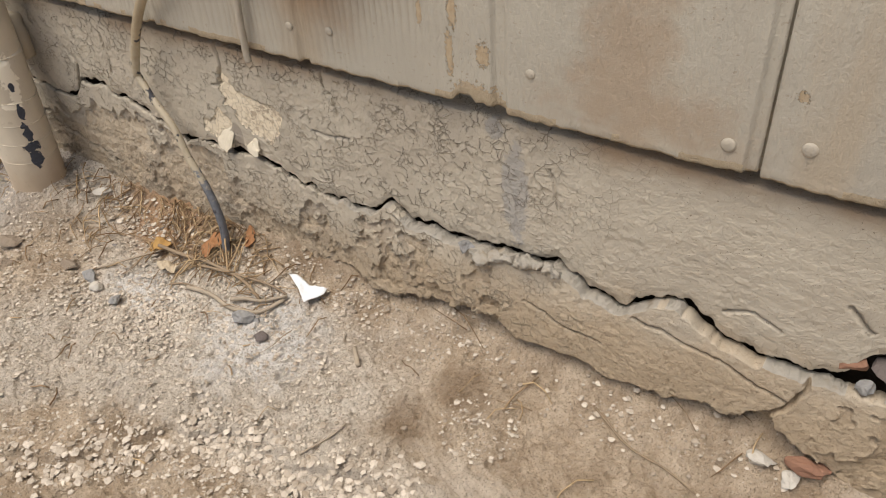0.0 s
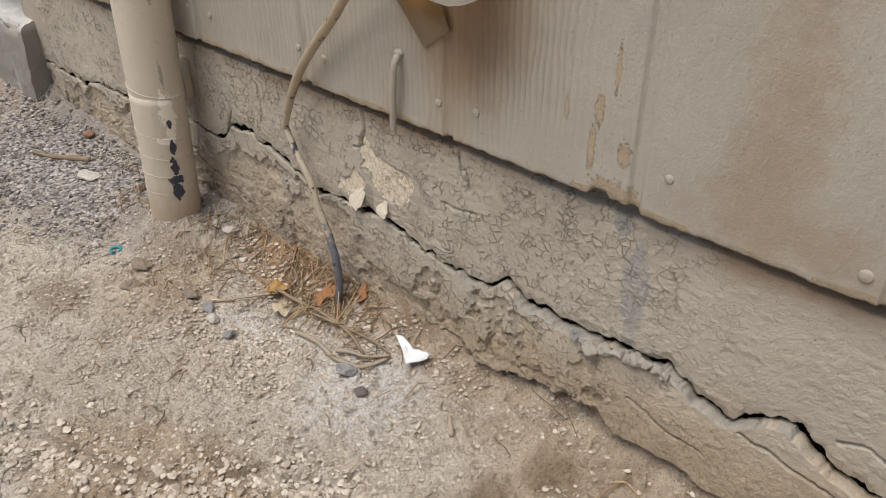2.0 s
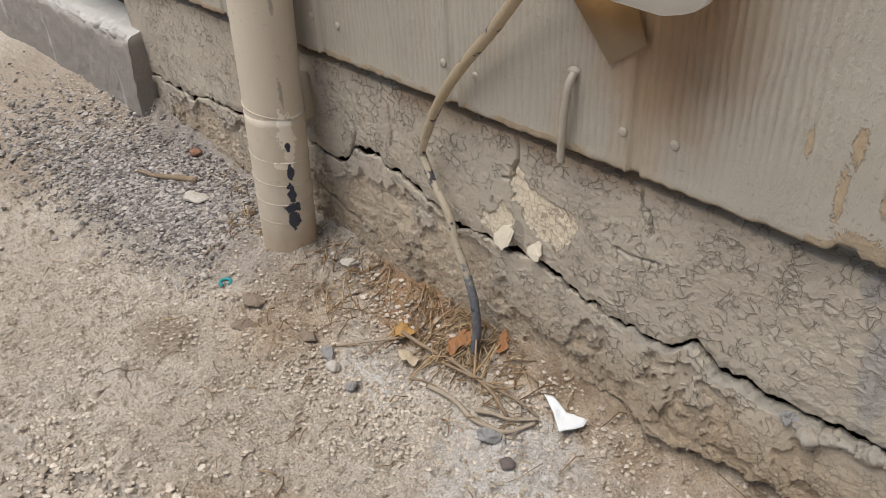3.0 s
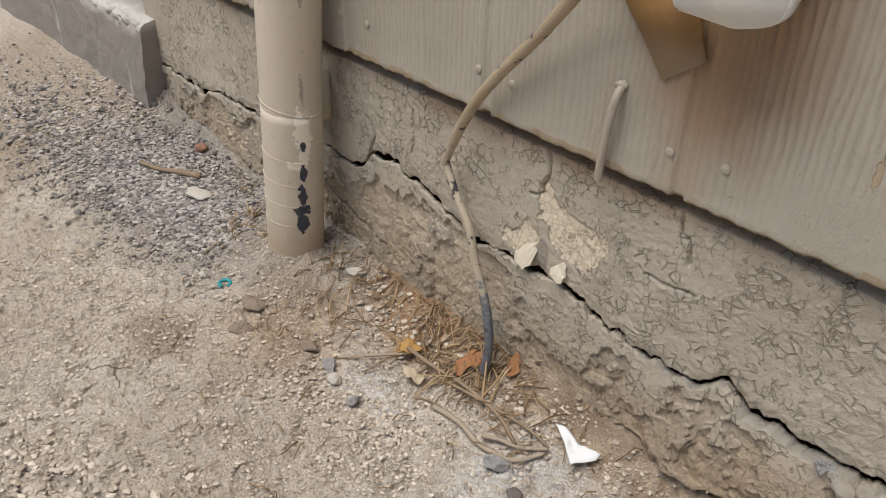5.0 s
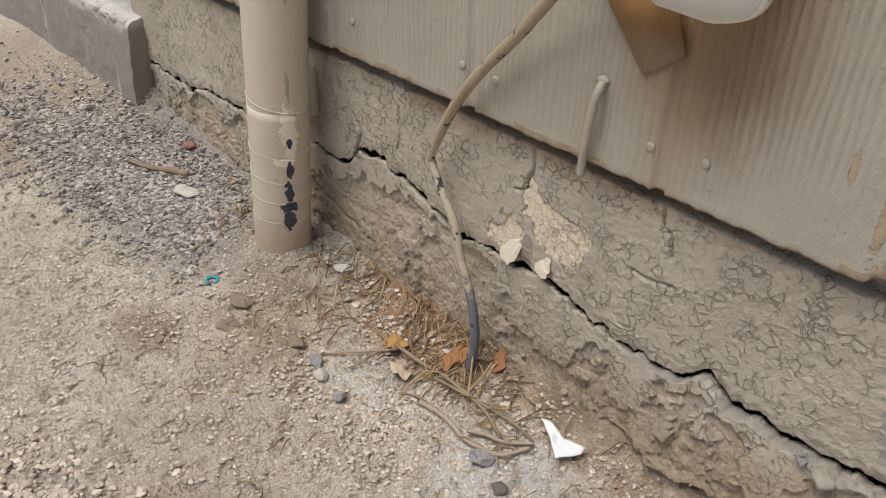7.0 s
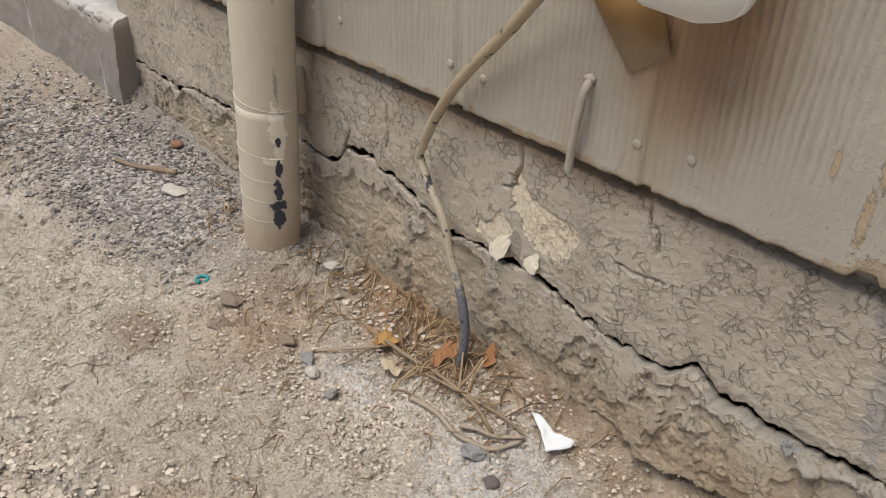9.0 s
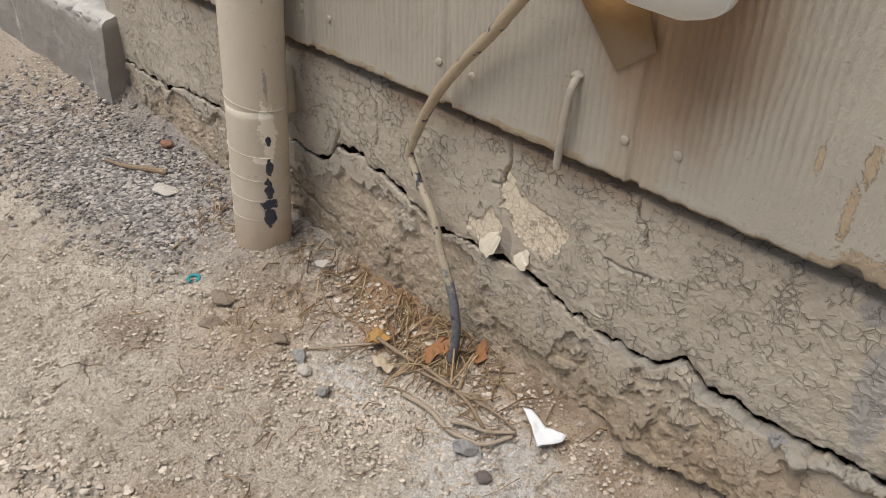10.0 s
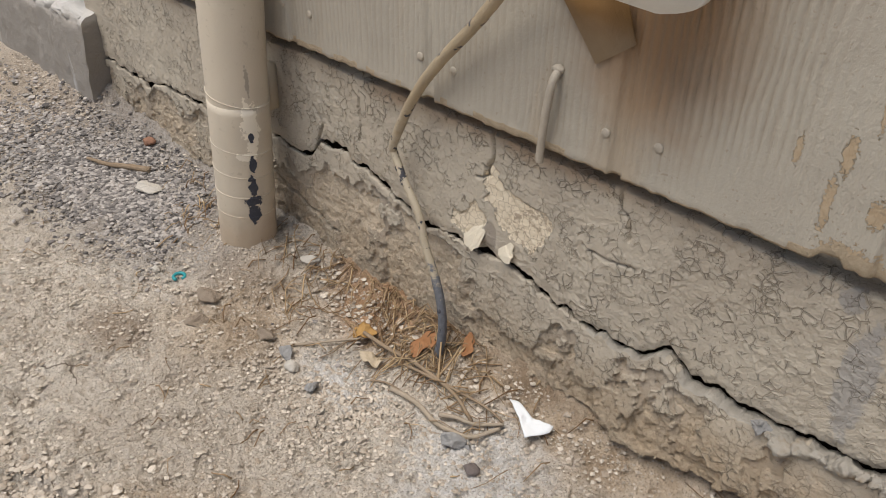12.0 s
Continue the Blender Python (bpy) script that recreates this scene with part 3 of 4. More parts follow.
gx, gy = axis_steps(-1.25, 0.36, 0.0017, 400, 1.12), axis_steps(-0.45, 0.02, 0.0017, 400, 1.12)
GX, GY = np.meshgrid(gx, gy)
GZ = ground_z(GX, GY)
fine = smooth(2.5, 1.2, np.hypot(GX, GY))
f1, f2, cid = cells(GX + 0.01 * fbm(GX, GY, 40, 3, 5), GY + 0.01 * fbm(GX, GY, 40, 3, 6), 26.0, 3)
GZ = GZ + fine * (0.0035 * (cid - 0.5) * smooth(0.0, 0.12, f2 - f1) * smooth(-0.02, 0.10, fbm(GX, GY, 5, 3, 77)) + 0.0042 * fbm(GX, GY, 110.0, 3, 41) - 0.004 * smooth(0.16, 0.32, fbm(GX, GY, 90.0, 2, 45)) + 0.0022 * fbm(GX, GY, 240.0, 2, 47))
ground = sheet("ground", GX, GY, GZ, SOIL)
tagged(ground, "dry cracked tan soil with chalky and reddish patches", "ground", kind="structure")


# ---------------------------------------------------------------- foundation wall
CRACK = [(-1.20, 0.187), (-1.10, 0.189), (-1.05, 0.186), (-1.0, 0.184), (-0.94, 0.196), (-0.86, 0.198), (-0.70, 0.216), (-0.641, 0.207),
         (-0.62, 0.209), (-0.597, 0.235), (-0.553, 0.242), (-0.546, 0.228), (-0.51, 0.229), (-0.492, 0.22), (-0.465, 0.211), (-0.43, 0.198),
         (-0.39, 0.205), (-0.33, 0.203), (-0.311, 0.206), (-0.267, 0.190), (-0.228, 0.186), (-0.202, 0.184), (-0.178, 0.185), (-0.16, 0.187),
         (-0.137, 0.207), (-0.118, 0.191), (-0.08, 0.190), (-0.061, 0.187), (-0.035, 0.189), (-0.004, 0.195), (0.026, 0.194), (0.049, 0.199),
         (0.078, 0.179), (0.114, 0.172), (0.151, 0.199), (0.171, 0.196), (0.203, 0.177), (0.234, 0.167), (0.275, 0.169), (0.301, 0.169),
         (0.33, 0.178), (1.5, 0.17)]
GAP = [(-1.2, 3.5), (-0.95, 3.5), (-0.7, 2.2), (-0.60, 3.2), (-0.5, 3), (-0.43, 4), (-0.36, 3.6), (-0.29, 3.6), (-0.2, 2.6), (-0.15, 2.2), (-0.10, 2.4),
       (-0.04, 3.0), (0.03, 3.2), (0.06, 2.4), (0.10, 2.2), (0.13, 4), (0.17, 4.6), (0.2, 2.6), (0.25, 2.2), (0.29, 3), (0.33, 4), (0.4, 2)]
wx = np.arange(-1.145, 0.42, 0.0012)
crack_z = np.interp(wx, *np.array(CRACK).T) + 0.0048 * fbm(wx, 0 * wx, 90, 4, 51, 0.62)
gap = (0.0017 + 0.0002 * smooth(-0.22, -0.08, wx)) * np.interp(wx, *np.array(GAP).T) * (1 + 1.3 * fbm(wx, 0 * wx + 4, 70, 4, 52, 0.65))
proud = 0.011 * smooth(-0.28, -0.08, wx)
hole = np.exp(-((wx - 0.325) / 0.026) ** 4)


def stucco_relief(X, Z):
    """Height of plaster above the plain wall: trowel waves, lifted flakes, grit."""
    f1, f2, cid = cells(X + 0.006 * fbm(X, Z, 85, 3, 61), Z + 0.006 * fbm(X, Z, 85, 3, 62), 100.0, 9)
    flaky = smooth(-0.14, 0.06, fbm(X, Z, 6.5, 3, 63)) * smooth(0.20, 0.0, X) + 0.1
    broken = smooth(-0.06, 0.04, fbm(X, Z, 50, 3, 67))
    gap_to = f2 - f1
    lift = flaky * ((cid - 0.45) * 0.0005 * smooth(0.0, 0.08, gap_to) + 0.0006 * broken * smooth(0.22, 0.06, gap_to))
    return lift + 0.0020 * fbm(X, Z, 9, 3, 64) + 0.0005 * fbm(X, Z, 45, 3, 65) + 0.0009 * fbm(X, Z, 190, 3, 66)


def inside(X, Z, outline):
    """Distance into a closed outline, negative outside it."""
    best, odd = np.full(X.shape, 9.0), np.zeros(X.shape, bool)
    for (ax, az), (bx, bz) in zip(outline, outline[1:] + outline[:1]):
        ux, uz = bx - ax, bz - az
        t = np.clip(((X - ax) * ux + (Z - az) * uz) / (ux * ux + uz * uz + 1e-12), 0, 1)
        best = np.minimum(best, np.hypot(X - ax - t * ux, Z - az - t * uz))
        cross = (az > Z) != (bz > Z)
        odd ^= cross & (X < ax + (Z - az) / (uz if uz else 1e-9) * ux)
    return np.where(odd, best, -best)


def store(ob, name, values):
    ob.data.attributes.new(name, "FLOAT", "POINT").data.foreach_set("value", np.asarray(values, np.float32).reshape(-1))


BARE = [[(-0.343, 0.307), (-0.333, 0.296), (-0.326, 0.287), (-0.307, 0.283), (-0.292, 0.279), (-0.275, 0.278), (-0.268, 0.275), (-0.269, 0.264), (-0.271, 0.256), (-0.282, 0.242),
         (-0.290, 0.229), (-0.301, 0.233), (-0.314, 0.236), (-0.326, 0.243), (-0.333, 0.248), (-0.336, 0.262), (-0.350, 0.265), (-0.347, 0.275), (-0.352, 0.281), (-0.352, 0.290)],
        [(-0.387, 0.237), (-0.380, 0.236), (-0.369, 0.244), (-0.361, 0.258), (-0.355, 0.253), (-0.349, 0.247), (-0.344, 0.240), (-0.353, 0.229), (-0.370, 0.217), (-0.382, 0.218), (-0.392, 0.223)]]


def line_cut(X, Z, points, width, depth, seed=0):
    """A crooked groove along a line, deepest in the middle."""
    jx, jz = 0.004 * fbm(X, Z, 70, 3, 200 + seed), 0.004 * fbm(X, Z, 70, 3, 210 + seed)
    best = np.full(X.shape, 9.0)
    for (ax, az), (bx, bz) in zip(points, points[1:]):
        ux, uz = bx - ax, bz - az
        t = np.clip(((X + jx - ax) * ux + (Z + jz - az) * uz) / (ux * ux + uz * uz), 0, 1)
        best = np.minimum(best, np.hypot(X + jx - ax - t * ux, Z + jz - az - t * uz))
    return depth * smooth(width, width * 0.3, best)


UPPER_CUTS = [([(-0.605, 0.279), (-0.591, 0.260), (-0.602, 0.231)], 0.0024, 0.006), ([(-0.525, 0.310), (-0.526, 0.262)], 0.0020, 0.003),
              ([(-0.345, 0.345), (-0.341, 0.312), (-0.350, 0.288)], 0.0030, 0.006), ([(-0.206, 0.335), (-0.204, 0.317), (-0.195, 0.311), (-0.191, 0.292)], 0.0026, 0.005),
              ([(-0.235, 0.268), (-0.21, 0.262), (-0.18, 0.268)], 0.002, 0.003), ([(0.037, 0.30), (0.045, 0.26)], 0.0018, 0.003),
              ([(0.20, 0.205), (0.225, 0.215), (0.245, 0.203)], 0.0022, 0.004), ([(0.290, 0.249), (0.301, 0.238), (0.309, 0.229)], 0.0026, 0.006), ([(-0.352, 0.300), (-0.345, 0.292), (-0.353, 0.287), (-0.360, 0.286)], 0.0022, 0.005)]
LOWER_CUTS = [([(0.126, 0.172), (0.153, 0.172), (0.179, 0.164), (0.210, 0.157), (0.241, 0.146), (0.270, 0.138)], 0.0022, 0.007),
              ([(0.277, 0.172), (0.276, 0.158), (0.270, 0.139), (0.256, 0.122)], 0.0030, 0.010), ([(-0.705, 0.16), (-0.64, 0.13), (-0.58, 0.120)], 0.0032, 0.007),
              ([(-0.89, 0.19), (-0.875, 0.157), (-0.884, 0.135)], 0.0035, 0.008), ([(0.02, 0.15), (0.06, 0.135), (0.10, 0.13)], 0.0022, 0.004)]


def upper_stucco():
    v = np.concatenate([[-1, -1, 0], np.linspace(0.007, 1, 165)])
    top, low = 0.40, crack_z + gap / 2 + 0.030 * hole
    V, LOW = v[:, None], low[None, :]
    X = np.repeat(wx[None, :], len(v), 0)
    Z = LOW + np.clip(V, 0, 1) * (top - LOW)
    Y = -stucco_relief(X, Z)
    edge = smooth(0.012, 0.0, Z - LOW)
    Y = Y + 0.016 * smooth(0.334, 0.341, Z + 0.003 * fbm(X, Z, 30, 2, 78)) + 0.0015 * edge * (1 + 2 * fbm(X, Z, 70, 2, 70))
    for i, (points, width, depth) in enumerate(UPPER_CUTS):
        Y = Y + line_cut(X, Z, points, width, depth, i)
    # the bare patch lies a little deeper than the paint round it
    bare = np.maximum.reduce([inside(X, Z, outline) for outline in BARE]) + 0.004 * fbm(X, Z, 150, 3, 74)
    Y = Y + 0.0016 * smooth(-0.0006, 0.0008, bare)
    Y[2] += 0.0012
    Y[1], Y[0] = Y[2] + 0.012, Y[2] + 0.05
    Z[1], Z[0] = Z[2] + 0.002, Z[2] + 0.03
    # the innermost faces carry the painted crack shade
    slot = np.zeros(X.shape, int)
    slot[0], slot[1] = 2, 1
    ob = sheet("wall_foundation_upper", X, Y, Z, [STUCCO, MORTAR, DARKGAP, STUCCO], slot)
    store(ob, "bare", bare)
    store(ob, "loss", np.zeros(X.shape))
    return ob


FOOT = [(-1.2, 0.09), (-0.205, 0.094), (-0.167, 0.089), (-0.100, 0.101), (-0.011, 0.114), (0.008, 0.102), (0.070, 0.105), (0.087, 0.104), (0.111, 0.093), (0.166, 0.097),
        (0.197, 0.106), (0.228, 0.101), (0.236, 0.113), (0.254, 0.123), (0.264, 0.107), (0.307, 0.088), (0.334, 0.074), (0.45, 0.07)]


def lower_stucco():
    v = np.concatenate([np.linspace(0, 0.990, 128), [1.0, 1.03, 1.06, 1.10]])
    high = crack_z - gap / 2
    base = 0.040 + 0 * wx
    V = np.clip(v, 0, 1)[:, None]
    X = np.repeat(wx[None, :], len(v), 0)
    Z = base[None, :] + V * (high - base)[None, :]
    under = high[None, :] - Z
    Y = -stucco_relief(X, Z) - proud[None, :] - (1 - V) * 0.016 * smooth(-0.5, 0.0, X)
    for i, (points, width, depth) in enumerate(LOWER_CUTS):
        Y = Y + line_cut(X, Z, points, width, depth, 20 + i)
    # the skin has come off in ragged sheets, more of it low down and away from the sound end
    wear = fbm(X, Z, 13, 5, 75, 0.62) + 0.22 * smooth(0.02, 0.11, under) - 0.30 * smooth(-0.22, 0.02, X) - 0.09
    wear = wear + 0.30 * np.maximum(smooth(-0.004, 0.004, inside(X, Z, [(-0.274, 0.124), (-0.269, 0.150), (-0.255, 0.168), (-0.241, 0.178), (-0.224, 0.168), (-0.224, 0.137)])),
                                    smooth(-0.004, 0.004, inside(X, Z, [(-0.123, 0.177), (-0.103, 0.181), (-0.102, 0.164), (-0.118, 0.160)])))
    wear = wear - 0.5 * smooth(0.014, 0.0, under)
    first, second = smooth(-0.012, 0.012, wear), smooth(0.138, 0.162, wear)
    loss = first + second
    Y = Y + 0.0030 * first + 0.0030 * second - 0.0012 * smooth(-0.06, 0.0, wear) * (1 - first)
    Y = Y - second * 0.0028 * fbm(X, Z, 90, 4, 76, 0.65) - 0.0010 * fbm(X, Z, 120, 3, 79) * smooth(0.03, 0.09, under)
    # thin skin broken off along the foot
    foot = np.interp(wx, *np.array(FOOT).T) + 0.007 * fbm(wx, 0 * wx, 60, 4, 71, 0.6)
    gone = smooth(0.0, 0.0016, foot[None, :] - Z) * smooth(-0.25, -0.20, X)
    Y = Y + gone * 0.020
    loss = np.maximum(loss, 2 * gone)
    slot = np.zeros(X.shape, int)
    for i, (dy, dz) in enumerate(((0.0, 0.0), (0.0022, 0.0006), (0.0058, -0.0006), (0.055, -0.05))):
        r = len(v) - 4 + i
        Y[r] = Y[-5] + dy + (0.0012 * fbm(wx, 0 * wx + i, 120, 2, 72) if i else 0)
        Z[r] = high + dz + (0.0018 * fbm(wx, 0 * wx + i, 60, 2, 73) if i else 0)
        if i == 2:
            Y[r] = np.maximum(Y[r], 0.007)
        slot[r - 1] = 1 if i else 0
    # back of the ledge: crack shade put in as colour
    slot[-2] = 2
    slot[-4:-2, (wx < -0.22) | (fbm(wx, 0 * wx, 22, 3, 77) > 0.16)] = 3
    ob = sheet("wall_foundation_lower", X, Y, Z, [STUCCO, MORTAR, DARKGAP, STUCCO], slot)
    store(ob, "bare", np.full(X.shape, -1.0))
    store(ob, "loss", loss)
    return ob


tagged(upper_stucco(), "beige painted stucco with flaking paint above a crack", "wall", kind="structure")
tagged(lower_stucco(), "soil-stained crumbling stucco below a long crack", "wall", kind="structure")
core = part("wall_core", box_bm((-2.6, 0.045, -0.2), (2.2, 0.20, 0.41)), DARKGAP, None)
tagged(core, "foundation wall core behind the crack, coloured dark for shade", "wall", kind="structure")
house = part("wall_back", box_bm((-2.24, 0.0, 0.414), (2.2, 0.20, 2.65)), ROOF, None)
tagged(house, "plain beige house wall behind the siding panels", "wall", kind="structure")
side = part("wall_foundation_far", box_bm((0.418, -0.008, -0.2), (2.2, 0.045, 0.40)), STUCCO, None)
tagged(side, "beige painted stucco foundation", "wall", kind="structure")

# ---------------------------------------------------------------- siding
PITCH, BOTTOM, FACE = 0.203, 0.352, -0.014


def siding_panel(x0, x1, seed):
    xs = np.arange(x0, x1 + 0.0001, 0.0015)
    xs = np.concatenate([[x0], xs, [x1]])
    xs[-2] = x1
    edge = BOTTOM + 0.0012 * fbm(xs, 0 * xs, 25, 4, 81 + seed) + 0.0018 * fbm(xs, 0 * xs, 150, 3, 82 + seed)
    edge = edge + 0.009 * np.exp(-((xs + 0.037) / 0.009) ** 4) + 0.004 * np.exp(-((xs + 0.016) / 0.014) ** 4) * (1 + fbm(xs, 0 * xs, 200, 2, 3))
    k = (xs + 0.004) / PITCH
    off = np.abs(k - np.round(k)) * PITCH
    groove = 0.0034 * smooth(0.0068, 0.0045, off)
    edge = edge + 0.0012 * smooth(0.0068, 0.0045, off)
    zs = [0.0, 0.0, 0.0022, 0.007] + list(np.arange(0.012, 0.30, 0.005)) + [0.34, 0.45, 0.8, 1.4, 2.3]
    X = np.repeat(xs[None, :], len(zs), 0)
    Z = np.stack([edge + z for z in zs])
    Y = np.stack([FACE + groove + 0.0012 * fbm(xs, 0 * xs + z, 3, 2, 91) for z in zs])
    # wood grain pressed into the board, deepest beside the box
    bend = X + 0.010 * fbm(X * 4, Z, 5, 3, 95) + 0.0022 * fbm(X * 3, Z, 34, 3, 96)
    grain = np.abs(np.sin(np.pi * bend / 0.0066)) ** 0.7
    deep = 0.05 + 0.62 * np.exp(-((X + 0.130) / 0.062) ** 4) * smooth(0.375, 0.44, Z) + 0.30 * smooth(0.05, 0.20, fbm(X * 3, Z, 2.0, 2, 97)) * smooth(0.0, -0.06, X)
    rut = deep * (1 - grain) * smooth(BOTTOM, BOTTOM + 0.02, Z)
    Y = Y + 0.0030 * rut
    Y[0] = -0.0035
    Y[1] += 0.0006 + 0.0008 * fbm(xs, 0 * xs, 120, 2, 92)
    Y[2] -= 0.0004 * (1 + fbm(xs, 0 * xs, 60, 2, 93))
    # wrap the two side edges back
    for c in (0, -1):
        Y[:, c] = -0.0035
    slot = np.zeros(X.shape, int)
    slot[:2] = 1
    ragged = fbm(xs, 0 * xs, 30, 3, 94 + seed) > 0.20
    slot[2, ragged] = 1
    slot[2, np.abs(xs + 0.035) < 0.03] = 1
    slot[3, np.abs(xs + 0.022) < 0.016] = 1
    ob = sheet("wall_siding", X, Y, Z, [SIDING, FIBRE], slot)
    store(ob, "rut", rut)
    return ob


def nail_bm(r):
    bm = bmesh.new()
    bmesh.ops.create_uvsphere(bm, u_segments=14, v_segments=8, radius=1)
    for v in bm.verts:
        v.co = Vector((v.co.x * r, v.co.z * r * 0.32 if v.co.z < 0 else 0.001, v.co.y * r))
        if v.co.y < 0:
            v.co.x *= 1.0 - 0.08 * (v.co.y / (r * 0.32)) ** 2
    bmesh.ops.recalc_face_normals(bm, faces=bm.faces[:])
    return bm


PANELS = [siding_panel(a, b, i) for i, (a, b) in enumerate(((-1.015, 0.2022), (0.2046, 1.42), (-2.24, -1.018)))]
for p in PANELS:
    tagged(p, "beige painted grooved siding panel with rust-brown stains", "wall siding", kind="structure")
part("joint_backing", box_bm((0.1985, -0.0075, 0.356), (0.2085, -0.0040, 2.60)), SIDING, PANELS[0])
nail_mesh = part("nail_head", nail_bm(0.0042), NAILPAINT, PANELS[0])
NAILS = [(0.024, 0.393), (0.180, 0.373), (-0.173, 0.390), (-0.219, 0.386), (-0.421, 0.391), (-0.380, 0.389), (-0.580, 0.391), (-0.625, 0.392)]
nail_mesh.location = (NAILS[0][0], FACE, NAILS[0][1])
for i, (x, z) in enumerate(NAILS[1:] + [(0.233, 0.384)]):
    n = new("nail_head", nail_mesh.data)
    n.parent = PANELS[1] if x > 0.204 else PANELS[0]
    n.location, n.rotation_euler = (x, FACE, z), (0, 1.3 * i, 0)
    n.scale = (1.35, 1.2, 1.35) if x > 0.1 else (1, 1, 1)


# ---------------------------------------------------------------- concrete step
def concrete_step():
    root = tagged(new("concrete_step"), "weathered grey concrete step with worn edge, its lit top painted pale", "step")
    us = np.linspace(0, 1, 260)
    prof = np.array([(0.0, 0.095), (-0.024, 0.104), (-0.028, 0.110), (-0.029, 0.18), (-0.028, 0.244), (-0.025, 0.253), (-0.018, 0.257), (0.0, 0.259), (0.06, 0.263)])
    prof = np.stack([np.interp(np.linspace(0, 8, 90), range(9), prof[:, k]) for k in (0, 1)], 1)
    X = -1.3 * us[None, :] ** 1.6 + 0 * prof[:, :1]
    Y = prof[:, :1] + 0 * X
    Z = prof[:, 1:] + 0 * X
    X = X - 1.112 - 0.02 * smooth(0.24, 0.11, Z) - 0.15 * np.clip(Y + 0.028, 0, 0.06)
    Y = Y + 0.0025 * fbm(X, Z + Y, 60, 4, 101) * (Y < 0.04)
    Z = Z + 0.003 * fbm(X, Y + Z, 30, 4, 102) + 0.012 * smooth(-1.15, -1.11, X) * (Z < 0.112)
    # chipped arris
    chip = smooth(0.02, 0.12, fbm(X, Z, 45, 4, 103)) * smooth(0.238, 0.250, Z) * smooth(-0.005, -0.024, Y)
    Y, Z = Y + 0.006 * chip, Z - 0.004 * chip
    sheet("step_body", X, Y, Z, CONCRETE, parent=root)
    f = bmesh.new()
    vs = [f.verts.new((X[i, 0], Y[i, 0], Z[i, 0])) for i in range(len(prof))]
    c = f.verts.new((-1.120, 0.02, 0.19))
    for a, b in zip(vs, vs[1:]):
        f.faces.new((a, b, c))
    bmesh.ops.recalc_face_normals(f, faces=f.faces[:])
    part("step_end", f, CONCRETE, root, soft=False)
    return root


concrete_step()

# ---------------------------------------------------------------- pipe
def downpipe():
    root = tagged(new("downpipe"), "beige painted plastic pipe with peeled black patches, standing in soil", "pipe")
    top, foot = Vector((-0.594, -0.055, 1.10)), Vector((-0.692, -0.055, 0.02))
    axis = top - foot

    def ring(z0, z1, r, name, material, bulge=0.0):
        path = [foot + axis * ((z - foot.z) / axis.z) for z in np.linspace(z0, z1, 24)]
        rad = [r + bulge * math.sin(math.pi * i / 23) for i in range(24)]
        return tube(name, path, rad, material, root, 48, 0.004, 5)

    ring(0.02, 1.10, 0.0343, "pipe_shaft", PIPE)
    ring(0.05, 0.288, 0.0346, "tape_wrap", PIPE)
    for z, slope in ((0.142, 0.003), (0.170, 0.004), (0.198, 0.006), (0.230, 0.007), (0.290, 0.009)):
        mid = foot + axis * ((z - foot.z) / axis.z)
        turns = np.linspace(0, 2 * math.pi, 49)
        tube("tape_edge", [(mid.x + 0.0346 * math.cos(a), mid.y + 0.0346 * math.sin(a), z - slope * math.cos(a - 0.79)) for a in turns], 0.0005, PIPE, root, 6, 0.3, 4)
    part("bracket", box_bm((-0.705, -0.016, 0.255), (-0.668, 0.004, 0.310), 0.0012), BEIGE, root, "beige painted bracket behind the pipe")
    return root


downpipe()


# ---------------------------------------------------------------- cable, stub, box
def ground_at(x, y):
    return float(ground_z(np.array([x]), np.array([y]))[0])


cable_path = spline([(-0.262, -0.055, 0.535), (-0.280, -0.050, 0.513), (-0.306, -0.040, 0.483), (-0.338, -0.034, 0.447), (-0.372, -0.030, 0.412), (-0.402, -0.027, 0.378), (-0.425, -0.024, 0.345),
                     (-0.443, -0.021, 0.314), (-0.4545, -0.019, 0.290), (-0.4535, -0.018, 0.281), (-0.436, -0.021, 0.257), (-0.415, -0.023, 0.230), (-0.403, -0.025, 0.197), (-0.388, -0.026, 0.166), (-0.378, -0.027, 0.134), (-0.375, -0.028, 0.100), (-0.379, -0.030, 0.066), (-0.384, -0.032, 0.03)], 6)
cable_r = np.interp(cable_path[:, 2], [0.03, 0.15, 0.2, 0.285, 0.30, 0.5], [0.0050, 0.0048, 0.0042, 0.0042, 0.0048, 0.0054])
tagged(tube("cable", cable_path, cable_r, CABLE, None, 14, 0.05, 7), "old painted cable, bare and black near the soil", "cable")

stub_path = spline([(-0.268, -0.014, 0.424), (-0.267, -0.021, 0.418), (-0.268, -0.023, 0.408), (-0.2715, -0.022, 0.382), (-0.2745, -0.0205, 0.352), (-0.2745, -0.020, 0.342)], 6)
stub = tagged(tube("cable_stub", stub_path, 0.0034, NAILPAINT, None, 12, 0.12, 8), "short painted cable end over the siding edge", "cable")
part("paint_lump", lump_bm((0.0048, 0.003, 0.0042), 3, 0.7), NAILPAINT, stub).location = (-0.268, -0.016, 0.423)


